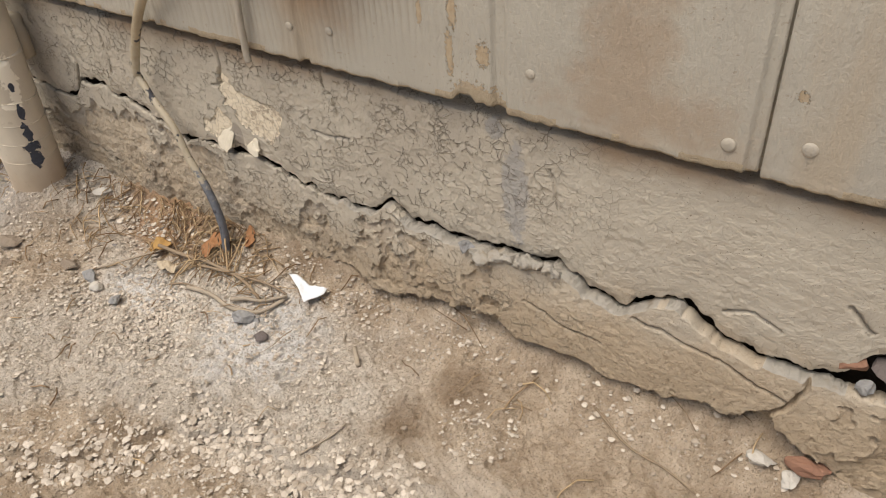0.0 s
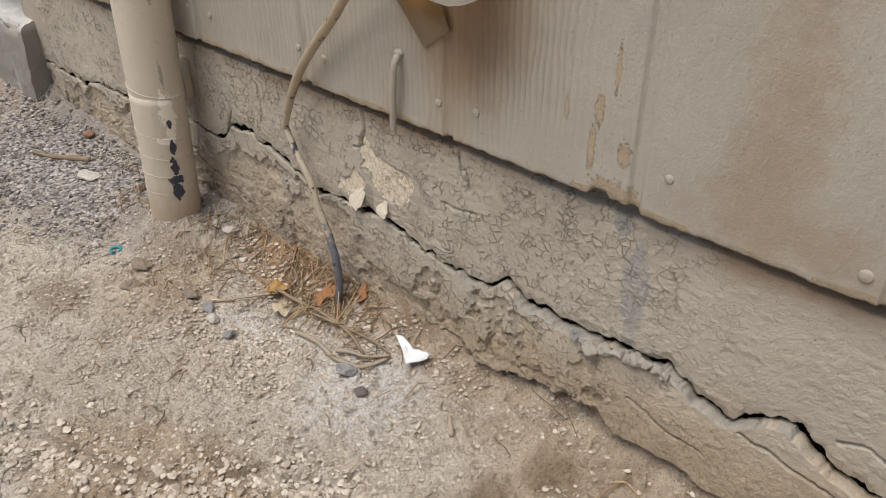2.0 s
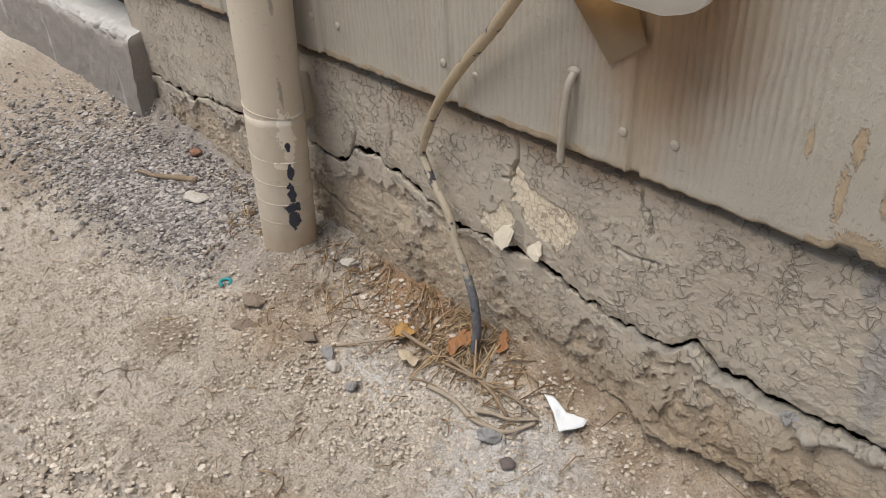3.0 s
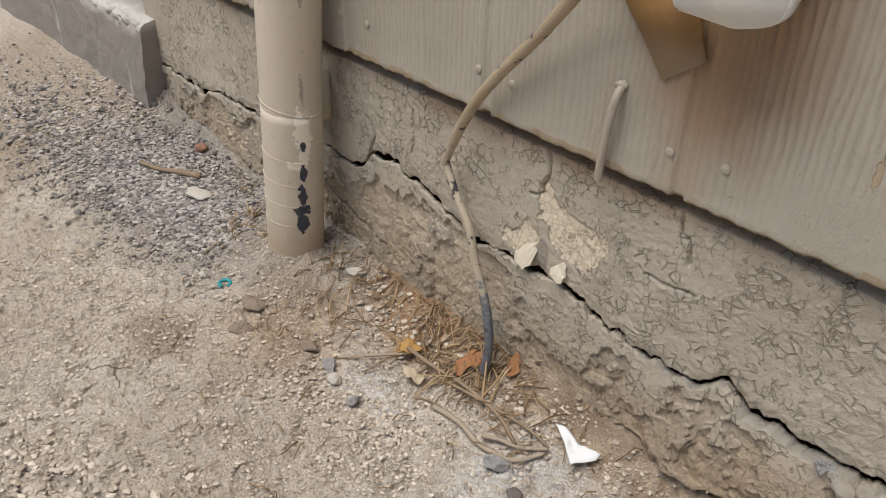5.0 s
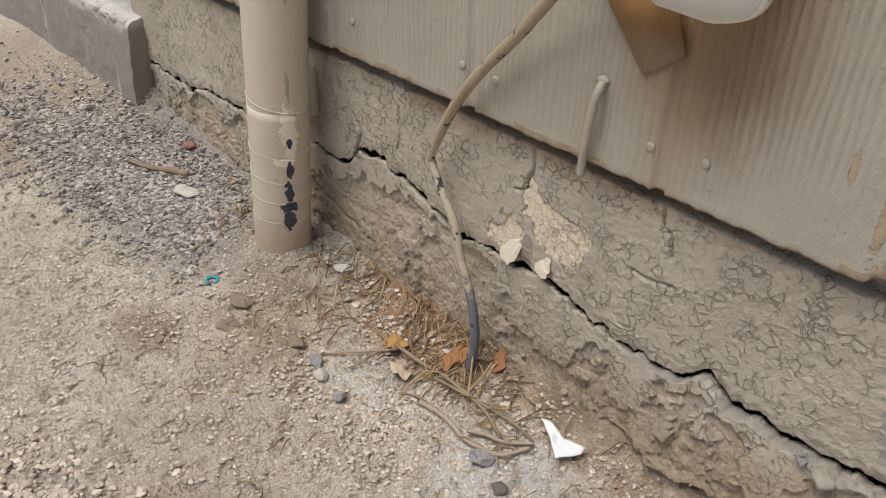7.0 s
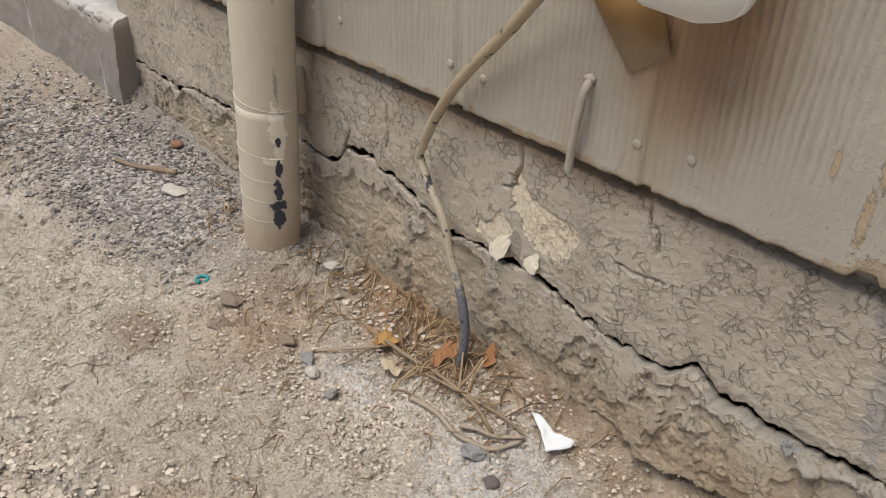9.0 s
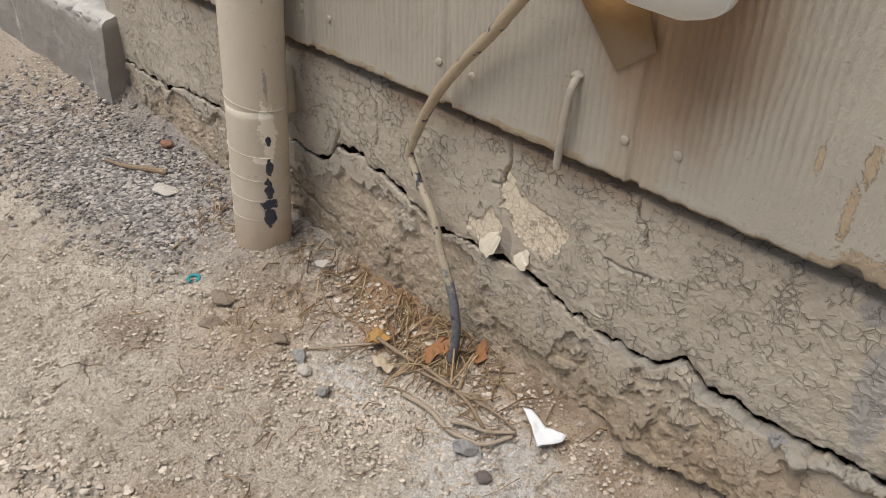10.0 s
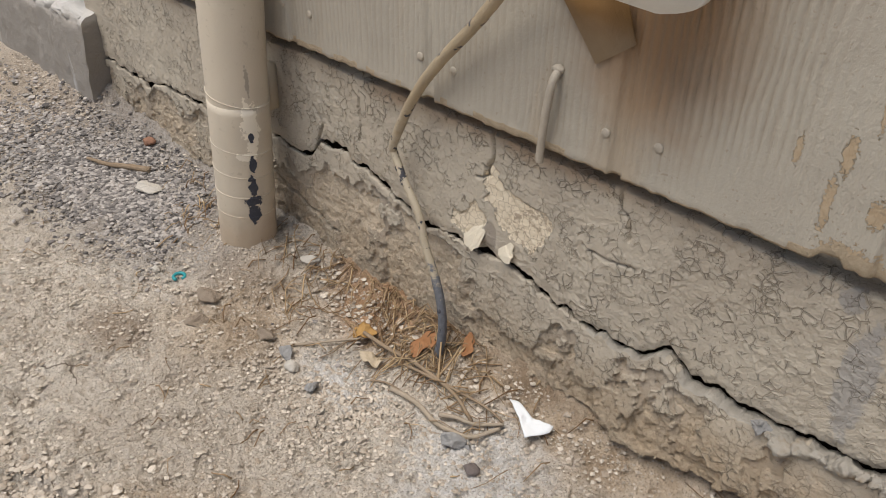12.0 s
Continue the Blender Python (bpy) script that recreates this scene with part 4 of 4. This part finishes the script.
def junction_box():
    root = tagged(new("junction_box"), "small white plastic box fixed on the siding", "junction box")
    outline = [(-0.209, 0.665), (-0.209, 0.509), (-0.205, 0.5055), (-0.165, 0.5035), (-0.150, 0.5075), (-0.141, 0.5115), (-0.136, 0.518), (-0.134, 0.527), (-0.134, 0.665)]

    def slab(y0, y1, inset):
        bm = bmesh.new()
        cx, cz = -0.172, 0.585
        loops = [[bm.verts.new((x + inset * (1 if x < cx else -1), y, z + inset * (1 if z < cz else -1))) for x, z in outline] for y in (y0, y1)]
        bm.faces.new(loops[0]), bm.faces.new(loops[1][::-1])
        for i in range(len(outline)):
            j = (i + 1) % len(outline)
            bm.faces.new((loops[0][j], loops[0][i], loops[1][i], loops[1][j]))
        bmesh.ops.recalc_face_normals(bm, faces=bm.faces[:])
        bmesh.ops.bevel(bm, geom=bm.edges[:], offset=0.0015, segments=3, affect="EDGES")
        return bm

    part("box_body", slab(-0.050, -0.012, 0.006), WHITEBOX, root)
    part("box_lid", slab(-0.064, -0.050, 0.0), WHITEBOX, root)
    tube("gland", [(-0.20, -0.045, 0.522), (-0.235, -0.045, 0.522)], 0.011, BEIGE, root, 20)
    tube("gland_nut", [(-0.222, -0.045, 0.522), (-0.238, -0.045, 0.522)], 0.014, BEIGE, root, 6)
    part("screw", lump_bm((0.006, 0.006, 0.004), 6, 0.2), BEIGE, root).location = (-0.168, -0.045, 0.506)
    tube("lead", spline([(-0.235, -0.045, 0.522), (-0.255, -0.046, 0.512), (-0.270, -0.045, 0.508), (-0.284, -0.044, 0.520), (-0.288, -0.044, 0.55)], 6), 0.0045, DARKCABLE, root, 10)
    return root


junction_box()
plate = bmesh.new()
quad = [(-0.284, 0.497), (-0.222, 0.508), (-0.203, 0.461), (-0.234, 0.438)]
front = [plate.verts.new((x, -0.0168, z)) for x, z in quad]
back = [plate.verts.new((x, -0.0145, z)) for x, z in quad]
plate.faces.new(front), plate.faces.new(back[::-1])
for i in range(4):
    plate.faces.new((front[i], back[i], back[(i + 1) % 4], front[(i + 1) % 4]))
bmesh.ops.recalc_face_normals(plate, faces=plate.faces[:])
bmesh.ops.bevel(plate, geom=plate.edges[:], offset=0.0006, segments=2, affect="EDGES")
tagged(part("mounting_plate", plate, OCHRE, None), "thin ochre-stained plate tilted on the siding, shade from above painted in", "plate")


def paint_chip(outline, tilt, seed, label):
    """A curled plate of thick paint that stands off the wall."""
    bm = bmesh.new()
    f = bm.faces.new([bm.verts.new((x, 0, z)) for x, z in outline])
    cx, cz = np.mean([p[0] for p in outline]), np.mean([p[1] for p in outline])
    bmesh.ops.triangulate(bm, faces=[f])
    bmesh.ops.subdivide_edges(bm, edges=bm.edges[:], cuts=3, use_grid_fill=True)
    for v in bm.verts:
        x, z = v.co.x, v.co.z
        v.co.y = -0.0045 - tilt * (cz - z) + 0.0012 * noise.noise(Vector((x * 90 + seed, z * 90, 2))) + 0.15 * ((x - cx) ** 2 + (z - cz) ** 2) / 0.02
        v.co.x += 0.003 * noise.noise(Vector((x * 200, z * 200, seed)))
        v.co.z += 0.003 * noise.noise(Vector((x * 200, z * 200, seed + 9)))
    r = bmesh.ops.extrude_face_region(bm, geom=bm.faces[:])
    for v in r["geom"]:
        if isinstance(v, bmesh.types.BMVert):
            v.co.y += 0.0012
    bmesh.ops.recalc_face_normals(bm, faces=bm.faces[:])
    return tagged(part("paint_chip", bm, CREAM, None, soft=False), label, "paint chip", "peeling paint chips")


paint_chip([(-0.370, 0.218), (-0.357, 0.231), (-0.344, 0.239), (-0.347, 0.225), (-0.349, 0.213), (-0.356, 0.205), (-0.366, 0.209)], 0.35, 1, "curled cream paint chip hanging above the crack")
paint_chip([(-0.325, 0.221), (-0.315, 0.231), (-0.309, 0.230), (-0.310, 0.223), (-0.309, 0.214), (-0.317, 0.213), (-0.325, 0.215)], 0.30, 2, "small curled cream paint chip above the crack")

# ---------------------------------------------------------------- things on the ground
def stone(x, y, size, material, label, seed, name="stone", sink=0.3, sharp=True, turn=0.0, group="loose stones"):
    ob = part(name, lump_bm(size, seed, 0.3, 3, sharp), material, None, soft=not sharp)
    ob.location = (x, y, ground_at(x, y) + size[2] * (1 - sink))
    ob.rotation_euler = (0, 0, turn)
    return tagged(ob, label, "stone", group)


stone(-0.916, -0.073, (0.022, 0.016, 0.006), STONE_P, "flat pale stone lying on gravel", 1, turn=0.5)
stone(-0.752, -0.154, (0.006, 0.005, 0.005), STONE_P, "small white pebble on soil", 2, sharp=False)
stone(-0.985, -0.02, (0.010, 0.008, 0.006), STONE_R, "orange-brown pebble on gravel", 3, sharp=False)
stone(-0.287, -0.104, (0.013, 0.009, 0.011), STONE_G, "grey angular stone on chalky soil", 4, turn=0.8)
stone(-0.448, -0.150, (0.010, 0.007, 0.008), STONE_G, "grey broken stone on soil", 5, turn=2.0)
stone(-0.508, -0.137, (0.011, 0.009, 0.007), STONE_G, "blue-grey stone among soil crumbs", 6)
stone(-0.488, -0.145, (0.009, 0.007, 0.006), STONE_P, "pale rounded pebble on soil", 7, sharp=False)
stone(-0.548, -0.136, (0.013, 0.009, 0.006), CLOD, "brown clod of soil", 8)
stone(-0.621, -0.178, (0.017, 0.013, 0.006), CLOD, "dark soft clod of soil", 9, sink=0.65)
stone(-0.648, -0.143, (0.018, 0.012, 0.006), CLOD, "dark soft clod of soil", 10, sink=0.65)
stone(-0.253, -0.114, (0.008, 0.007, 0.003), STONE_D, "dark round flat pebble on chalky soil", 11, sharp=False)
stone(-0.275, -0.098, (0.006, 0.005, 0.004), STONE_G, "small grey pebble on chalky soil", 12)
stone(0.262, -0.030, (0.014, 0.010, 0.008), STONE_P, "pale chip of mortar", 13)
stone(0.290, -0.035, (0.012, 0.009, 0.006), STONE_P, "pale chip of mortar", 14, turn=1)
stone(0.298, -0.022, (0.018, 0.010, 0.009), STONE_R, "reddish broken brick piece at the wall foot", 15)
stone(-0.600, -0.028, (0.013, 0.008, 0.008), STONE_P, "pale stone among dry roots", 16, turn=0.7)

# rubble showing in the crack
for i, (x, z, s) in enumerate(((-0.046, 0.1945, 0.0075), (-0.026, 0.187, 0.010), (-0.012, 0.193, 0.0078), (0.003, 0.1965, 0.009), (0.013, 0.194, 0.006), (0.021, 0.198, 0.009), (0.033, 0.201, 0.008), (0.043, 0.201, 0.0065), (0.050, 0.197, 0.006), (-0.036, 0.190, 0.005))):
    ob = part("stone", lump_bm((s * 0.95, s * 0.9, s * 0.72), 40 + i, 0.6, 3, i % 3 == 0), STONE_G if i == 0 else MORTAR, None, soft=i % 3 != 0)
    ob.location = (x, -0.011, z - 0.003)
    tagged(ob, "pale lump of broken mortar wedged in the crack", "stone", "rubble in the crack")
for i, (x, y, z, s, m) in enumerate(((0.306, 0.004, 0.193, 0.013, STONE_R), (0.329, 0.004, 0.194, 0.015, STONE_D), (0.318, -0.004, 0.178, 0.008, STONE_G), (0.340, -0.006, 0.174, 0.007, STONE_P), (0.352, 0.002, 0.188, 0.012, STONE_R))):
    ob = part("stone", lump_bm((s, s * 0.8, s * 0.9), 60 + i, 0.3, 2, True), m, None, soft=False)
    ob.location = (x, y, z)
    tagged(ob, "broken rubble in the hole of the footing", "stone", "rubble in the hole")


def scrap(name, outline, material, label, category, lift=0.004, curl=0.006, seed=0):
    """A thin crumpled piece with real thickness."""
    bm = bmesh.new()
    pts = [Vector((x, y, 0)) for x, y in outline]
    f = bm.faces.new([bm.verts.new(p) for p in pts])
    bmesh.ops.triangulate(bm, faces=[f])
    bmesh.ops.subdivide_edges(bm, edges=bm.edges[:], cuts=5, use_grid_fill=True)
    for v in bm.verts:
        x, y = v.co.x, v.co.y
        v.co.z = ground_at(x, y) + lift + curl * noise.noise(Vector((x * 45 + seed, y * 45, seed))) + 0.4 * curl * noise.noise(Vector((x * 140, y * 140 + seed, 1)))
    r = bmesh.ops.extrude_face_region(bm, geom=bm.faces[:])
    for v in r["geom"]:
        if isinstance(v, bmesh.types.BMVert):
            v.co.z -= 0.0009
    bmesh.ops.recalc_face_normals(bm, faces=bm.faces[:])
    return tagged(part(name, bm, material, None), label, category)


scrap("paper_scrap", [(-0.276, -0.033), (-0.264, -0.031), (-0.245, -0.034), (-0.222, -0.031), (-0.221, -0.038), (-0.236, -0.057), (-0.254, -0.044)], PAPER, "torn white paper scrap lying on soil", "paper", 0.011, 0.006, 3)


def leaf(x, y, size, turn, material, label, seed):
    n, pts = 18, []
    for i in range(n):
        a = 2 * math.pi * i / n
        r = size * (0.75 + 0.25 * math.cos(2 * a) + 0.08 * math.sin(5 * a + seed))
        pts.append((x + r * math.cos(a + turn), y + r * math.sin(a + turn)))
    return scrap("leaf", pts, material, label, "leaf", 0.008, 0.008, seed)


leaf(-0.470, -0.056, 0.015, 0.4, LEAF_O, "curled ochre dead leaf among straw", 1)
leaf(-0.398, -0.030, 0.019, 1.2, LEAF_R, "rust-brown dead leaf among straw", 2)
leaf(-0.434, -0.078, 0.014, 0.2, LEAF_P, "pale dry leaf on soil", 5)
leaf(-0.352, -0.012, 0.012, 2.2, LEAF_R, "reddish dead leaf at the wall foot", 7)



def twig(points, r0, r1, material, label, seed, name="twig", lift=0.003):
    pts = spline([(x, y, ground_at(x, y) + lift + h) for x, y, h in points], 6)
    rad = 0.82 * np.linspace(r0, r1, len(pts))
    ob = tube(name, pts, rad, material, None, 8, 0.12, seed)
    return tagged(ob, label, "twig", "fallen twigs")


twig([(-0.386, -0.094, 0.002), (-0.365, -0.091, 0.004), (-0.342, -0.093, 0.004), (-0.319, -0.096, 0.002), (-0.300, -0.092, 0.001), (-0.280, -0.084, 0.001), (-0.266, -0.058, 0)], 0.0036, 0.0026, PALETWIG, "thick peeled grey twig, bent", 1)
twig([(-0.322, -0.087, 0.003), (-0.305, -0.080, 0.004), (-0.287, -0.072, 0.003), (-0.265, -0.053, 0.002)], 0.0032, 0.0022, PALETWIG, "short peeled twig beside a longer one", 2)
twig([(-0.466, -0.060, 0.010), (-0.425, -0.056, 0.007), (-0.389, -0.054, 0.004), (-0.331, -0.058, 0.003), (-0.293, -0.070, 0)], 0.0028, 0.0024, TWIG, "long straight dry twig", 3)
twig([(-0.422, -0.061, 0.003), (-0.350, -0.056, 0.005), (-0.291, -0.052, 0.003), (-0.268, -0.051, 0)], 0.0022, 0.0015, TWIG, "dark thin twig on soil", 4)
twig([(-0.414, -0.097, 0), (-0.398, -0.090, 0.001), (-0.380, -0.088, 0)], 0.0016, 0.0010, TWIG, "thin dark stalk on soil", 10)
twig([(-0.352, -0.058, 0.002), (-0.363, -0.044, 0.016), (-0.374, -0.030, 0.026)], 0.0018, 0.0013, STRAW, "pale straw stalk leaning on the wall foot", 11)
twig([(-0.359, -0.057, 0.002), (-0.352, -0.040, 0.014), (-0.350, -0.026, 0.022)], 0.0016, 0.0011, STRAW, "pale straw stalk leaning on the wall foot", 12)
twig([(-0.522, -0.130, 0), (-0.482, -0.083, 0.003), (-0.462, -0.058, 0.004)], 0.0020, 0.0014, PALETWIG, "thin pale twig on soil", 5)
twig([(-1.040, -0.094, 0.001), (-1.005, -0.080, 0.002), (-0.985, -0.070, 0.001), (-0.945, -0.046, 0)], 0.0030, 0.0060, TWIG, "brown stick lying on gravel", 6)
twig([(0.110, -0.040, 0), (0.152, -0.062, 0.002), (0.19, -0.068, 0.001), (0.222, -0.078, 0)], 0.0014, 0.001, TWIG, "thin dry stalk at the footing", 7)
twig([(-0.150, -0.080, 0), (-0.132, -0.098, 0.001)], 0.0035, 0.0035, PALETWIG, "short pale piece of stick", 8)
twig([(-0.118, -0.215, 0), (-0.105, -0.180, 0.001), (-0.1, -0.165, 0)], 0.0015, 0.001, PALETWIG, "thin pale stalk on soil", 9)
tealbit = tube("plastic_ring", [(-0.714 + 0.007 * math.cos(a), -0.144 + 0.007 * math.sin(a), ground_at(-0.714, -0.144) + 0.003) for a in np.linspace(0, 5.2, 16)], 0.0022, TEAL, None, 8)
tagged(tealbit, "small broken teal plastic ring on soil", "plastic scrap")


# ---------------------------------------------------------------- stuff that nobody could count
def scatter(name, count, place, size, material, label, seed, flat=0.6):
    """Many small angular grains in one mesh."""
    rng = np.random.default_rng(seed)
    g = (1 + 5 ** 0.5) / 2
    few = count > 20000
    base = np.array([(-1, g, 0), (1, g, 0), (-1, -g, 0), (1, -g, 0), (0, -1, g), (0, 1, g), (0, -1, -g), (0, 1, -g), (g, 0, -1), (g, 0, 1), (-g, 0, -1), (-g, 0, 1)]) / 1.9
    tri = np.array([(0, 11, 5), (0, 5, 1), (0, 1, 7), (0, 7, 10), (0, 10, 11), (1, 5, 9), (5, 11, 4), (11, 10, 2), (10, 7, 6), (7, 1, 8),
                    (3, 9, 4), (3, 4, 2), (3, 2, 6), (3, 6, 8), (3, 8, 9), (4, 9, 5), (2, 4, 11), (6, 2, 10), (8, 6, 7), (9, 8, 1)])
    if few:
        base = np.array([(1, 0, 0), (0, 1, 0), (-1, 0, 0), (0, -1, 0), (0, 0, 1), (0, 0, -1)]) * 1.1
        tri = np.array([(0, 1, 4), (1, 2, 4), (2, 3, 4), (3, 0, 4), (1, 0, 5), (2, 1, 5), (3, 2, 5), (0, 3, 5)])
    k = len(base)
    xy = place(rng, count)
    s = size(rng, len(xy))
    z = ground_z(xy[:, 0], xy[:, 1])
    a = rng.uniform(0, 6.28, len(xy))
    pts = base[None] * (1 + rng.uniform(-0.32, 0.32, (len(xy), k, 1)))
    pts = pts * np.stack([s * rng.uniform(0.8, 1.4, len(xy)), s, s * rng.uniform(0.5, 1, len(xy)) * flat], -1)[:, None, :]
    ca, sa = np.cos(a)[:, None], np.sin(a)[:, None]
    x = pts[..., 0] * ca - pts[..., 1] * sa + xy[:, :1]
    y = pts[..., 0] * sa + pts[..., 1] * ca + xy[:, 1:]
    zz = pts[..., 2] + (z + s * 0.22)[:, None]
    v = np.stack([x, y, zz], -1).reshape(-1, 3)
    f = (tri[None] + k * np.arange(len(xy))[:, None, None]).reshape(-1, 3)
    ob = mesh_object(name, v.tolist(), f.tolist(), material, soft=False)
    return tagged(ob, label, name, kind="stuff")


def in_patch(cx, cy, rx, ry, slant=0.0, clear=0.04):
    def place(rng, count):
        p = rng.normal(0, 0.5, (count, 2)) * (rx, ry)
        p = np.stack([cx + p[:, 0], cy + p[:, 1] + slant * p[:, 0]], 1)
        return p[(p[:, 1] < -0.005) & (np.hypot(p[:, 0] + 0.69, p[:, 1] + 0.06) > clear)]
    return place


def over(x0, x1, y0, y1, clump=6.0, seed=1, level=0.0):
    def place(rng, count):
        p = np.stack([rng.uniform(x0, x1, count), rng.uniform(y0, y1, count)], 1)
        return p[fbm(p[:, 0], p[:, 1], clump, 3, seed) - 0.25 * smooth(-0.12, 0.0, p[:, 0]) > level]
    return place


def along_crust(rng, count):
    x = rng.uniform(-0.62, 0.0, count)
    return np.stack([x, crust_edge(x) + rng.normal(-0.012, 0.020, count)], 1)


def sizes(lo, hi, power=3.0):
    return lambda rng, n: lo + (hi - lo) * rng.uniform(0, 1, n) ** power


scatter("gravel", 17000, in_patch(-0.95, -0.092, 0.25, 0.090, 0.10, 0.11), sizes(0.0008, 0.0042, 3.0), GRAVEL, "loose grey gravel beside the wall", 1)
scatter("gravel", 4000, in_patch(-1.25, -0.14, 0.3, 0.10, 0.0), sizes(0.0008, 0.005, 4), GRAVEL, "sparse grey gravel", 2)
scatter("soil_crumbs", 90000, over(-1.4, 0.4, -0.5, -0.005, 5, 3, -0.14), sizes(0.0005, 0.0027, 5), CRUMB, "loose tan crumbs of dry soil", 3)
scatter("soil_crumbs", 2600, in_patch(-0.42, -0.145, 0.14, 0.06, 0.2), sizes(0.0007, 0.0028, 4), CRUMB, "loose tan crumbs and grit", 4)
scatter("soil_crumbs", 4200, along_crust, sizes(0.0007, 0.0048, 5), CRUMB, "broken soil crust lying loose", 5)
scatter("soil_crumbs", 2200, in_patch(-0.52, -0.03, 0.3, 0.035), sizes(0.0008, 0.004, 5), CRUMB, "crumbs fallen from the wall", 6)
scatter("soil_crumbs", 420, in_patch(0.14, -0.035, 0.22, 0.03), sizes(0.0006, 0.0038, 6), CRUMB, "crumbs fallen from the footing", 7)


def straw(name, count, cx, cy, rx, ry, length, seed, label, lean=None, material=None):
    rng = np.random.default_rng(seed)
    verts, faces = [], []
    for i in range(count):
        x, y = cx + rng.normal(0, 0.5) * rx, min(-0.008, cy + rng.normal(0, 0.5) * ry)
        a = rng.uniform(0, 6.28) if lean is None else rng.normal(lean, 0.6)
        n, ln = 4, length * rng.uniform(0.35, 1.0)
        bend, up = rng.normal(0, 0.5), rng.uniform(0.001, 0.014)
        pts = []
        for k in range(n):
            t = k / (n - 1)
            px, py = x + ln * t * math.cos(a + bend * t), min(-0.004, y + ln * t * math.sin(a + bend * t))
            pts.append((px, py, ground_at(px, py) + 0.001 + up * math.sin(math.pi * min(1, t + 0.2))))
        v, f = tube_arrays(pts, np.linspace(1, 0.6, n) * rng.uniform(0.0004, 0.0011), 4)
        faces += [tuple(q + len(verts) for q in face) for face in f]
        verts += v
    ob = mesh_object(name, verts, faces, material or STRAW)
    return tagged(ob, label, "straw", kind="stuff")


straw("straw", 180, -0.415, -0.026, 0.10, 0.035, 0.055, 1, "dry brown pine needles and straw in a heap")
straw("straw", 60, -0.36, -0.05, 0.12, 0.05, 0.05, 2, "dry straw on soil")
straw("straw", 90, -0.585, -0.045, 0.07, 0.06, 0.045, 3, "dry roots at the foot of the pipe")
straw("straw", 16, 0.12, -0.06, 0.25, 0.06, 0.05, 4, "thin dry stalks on soil")
straw("straw", 60, -0.80, -0.05, 0.10, 0.04, 0.03, 5, "dry grass at the wall foot")
straw("straw", 60, -0.6, -0.2, 0.5, 0.2, 0.025, 6, "scattered short dry stalks")
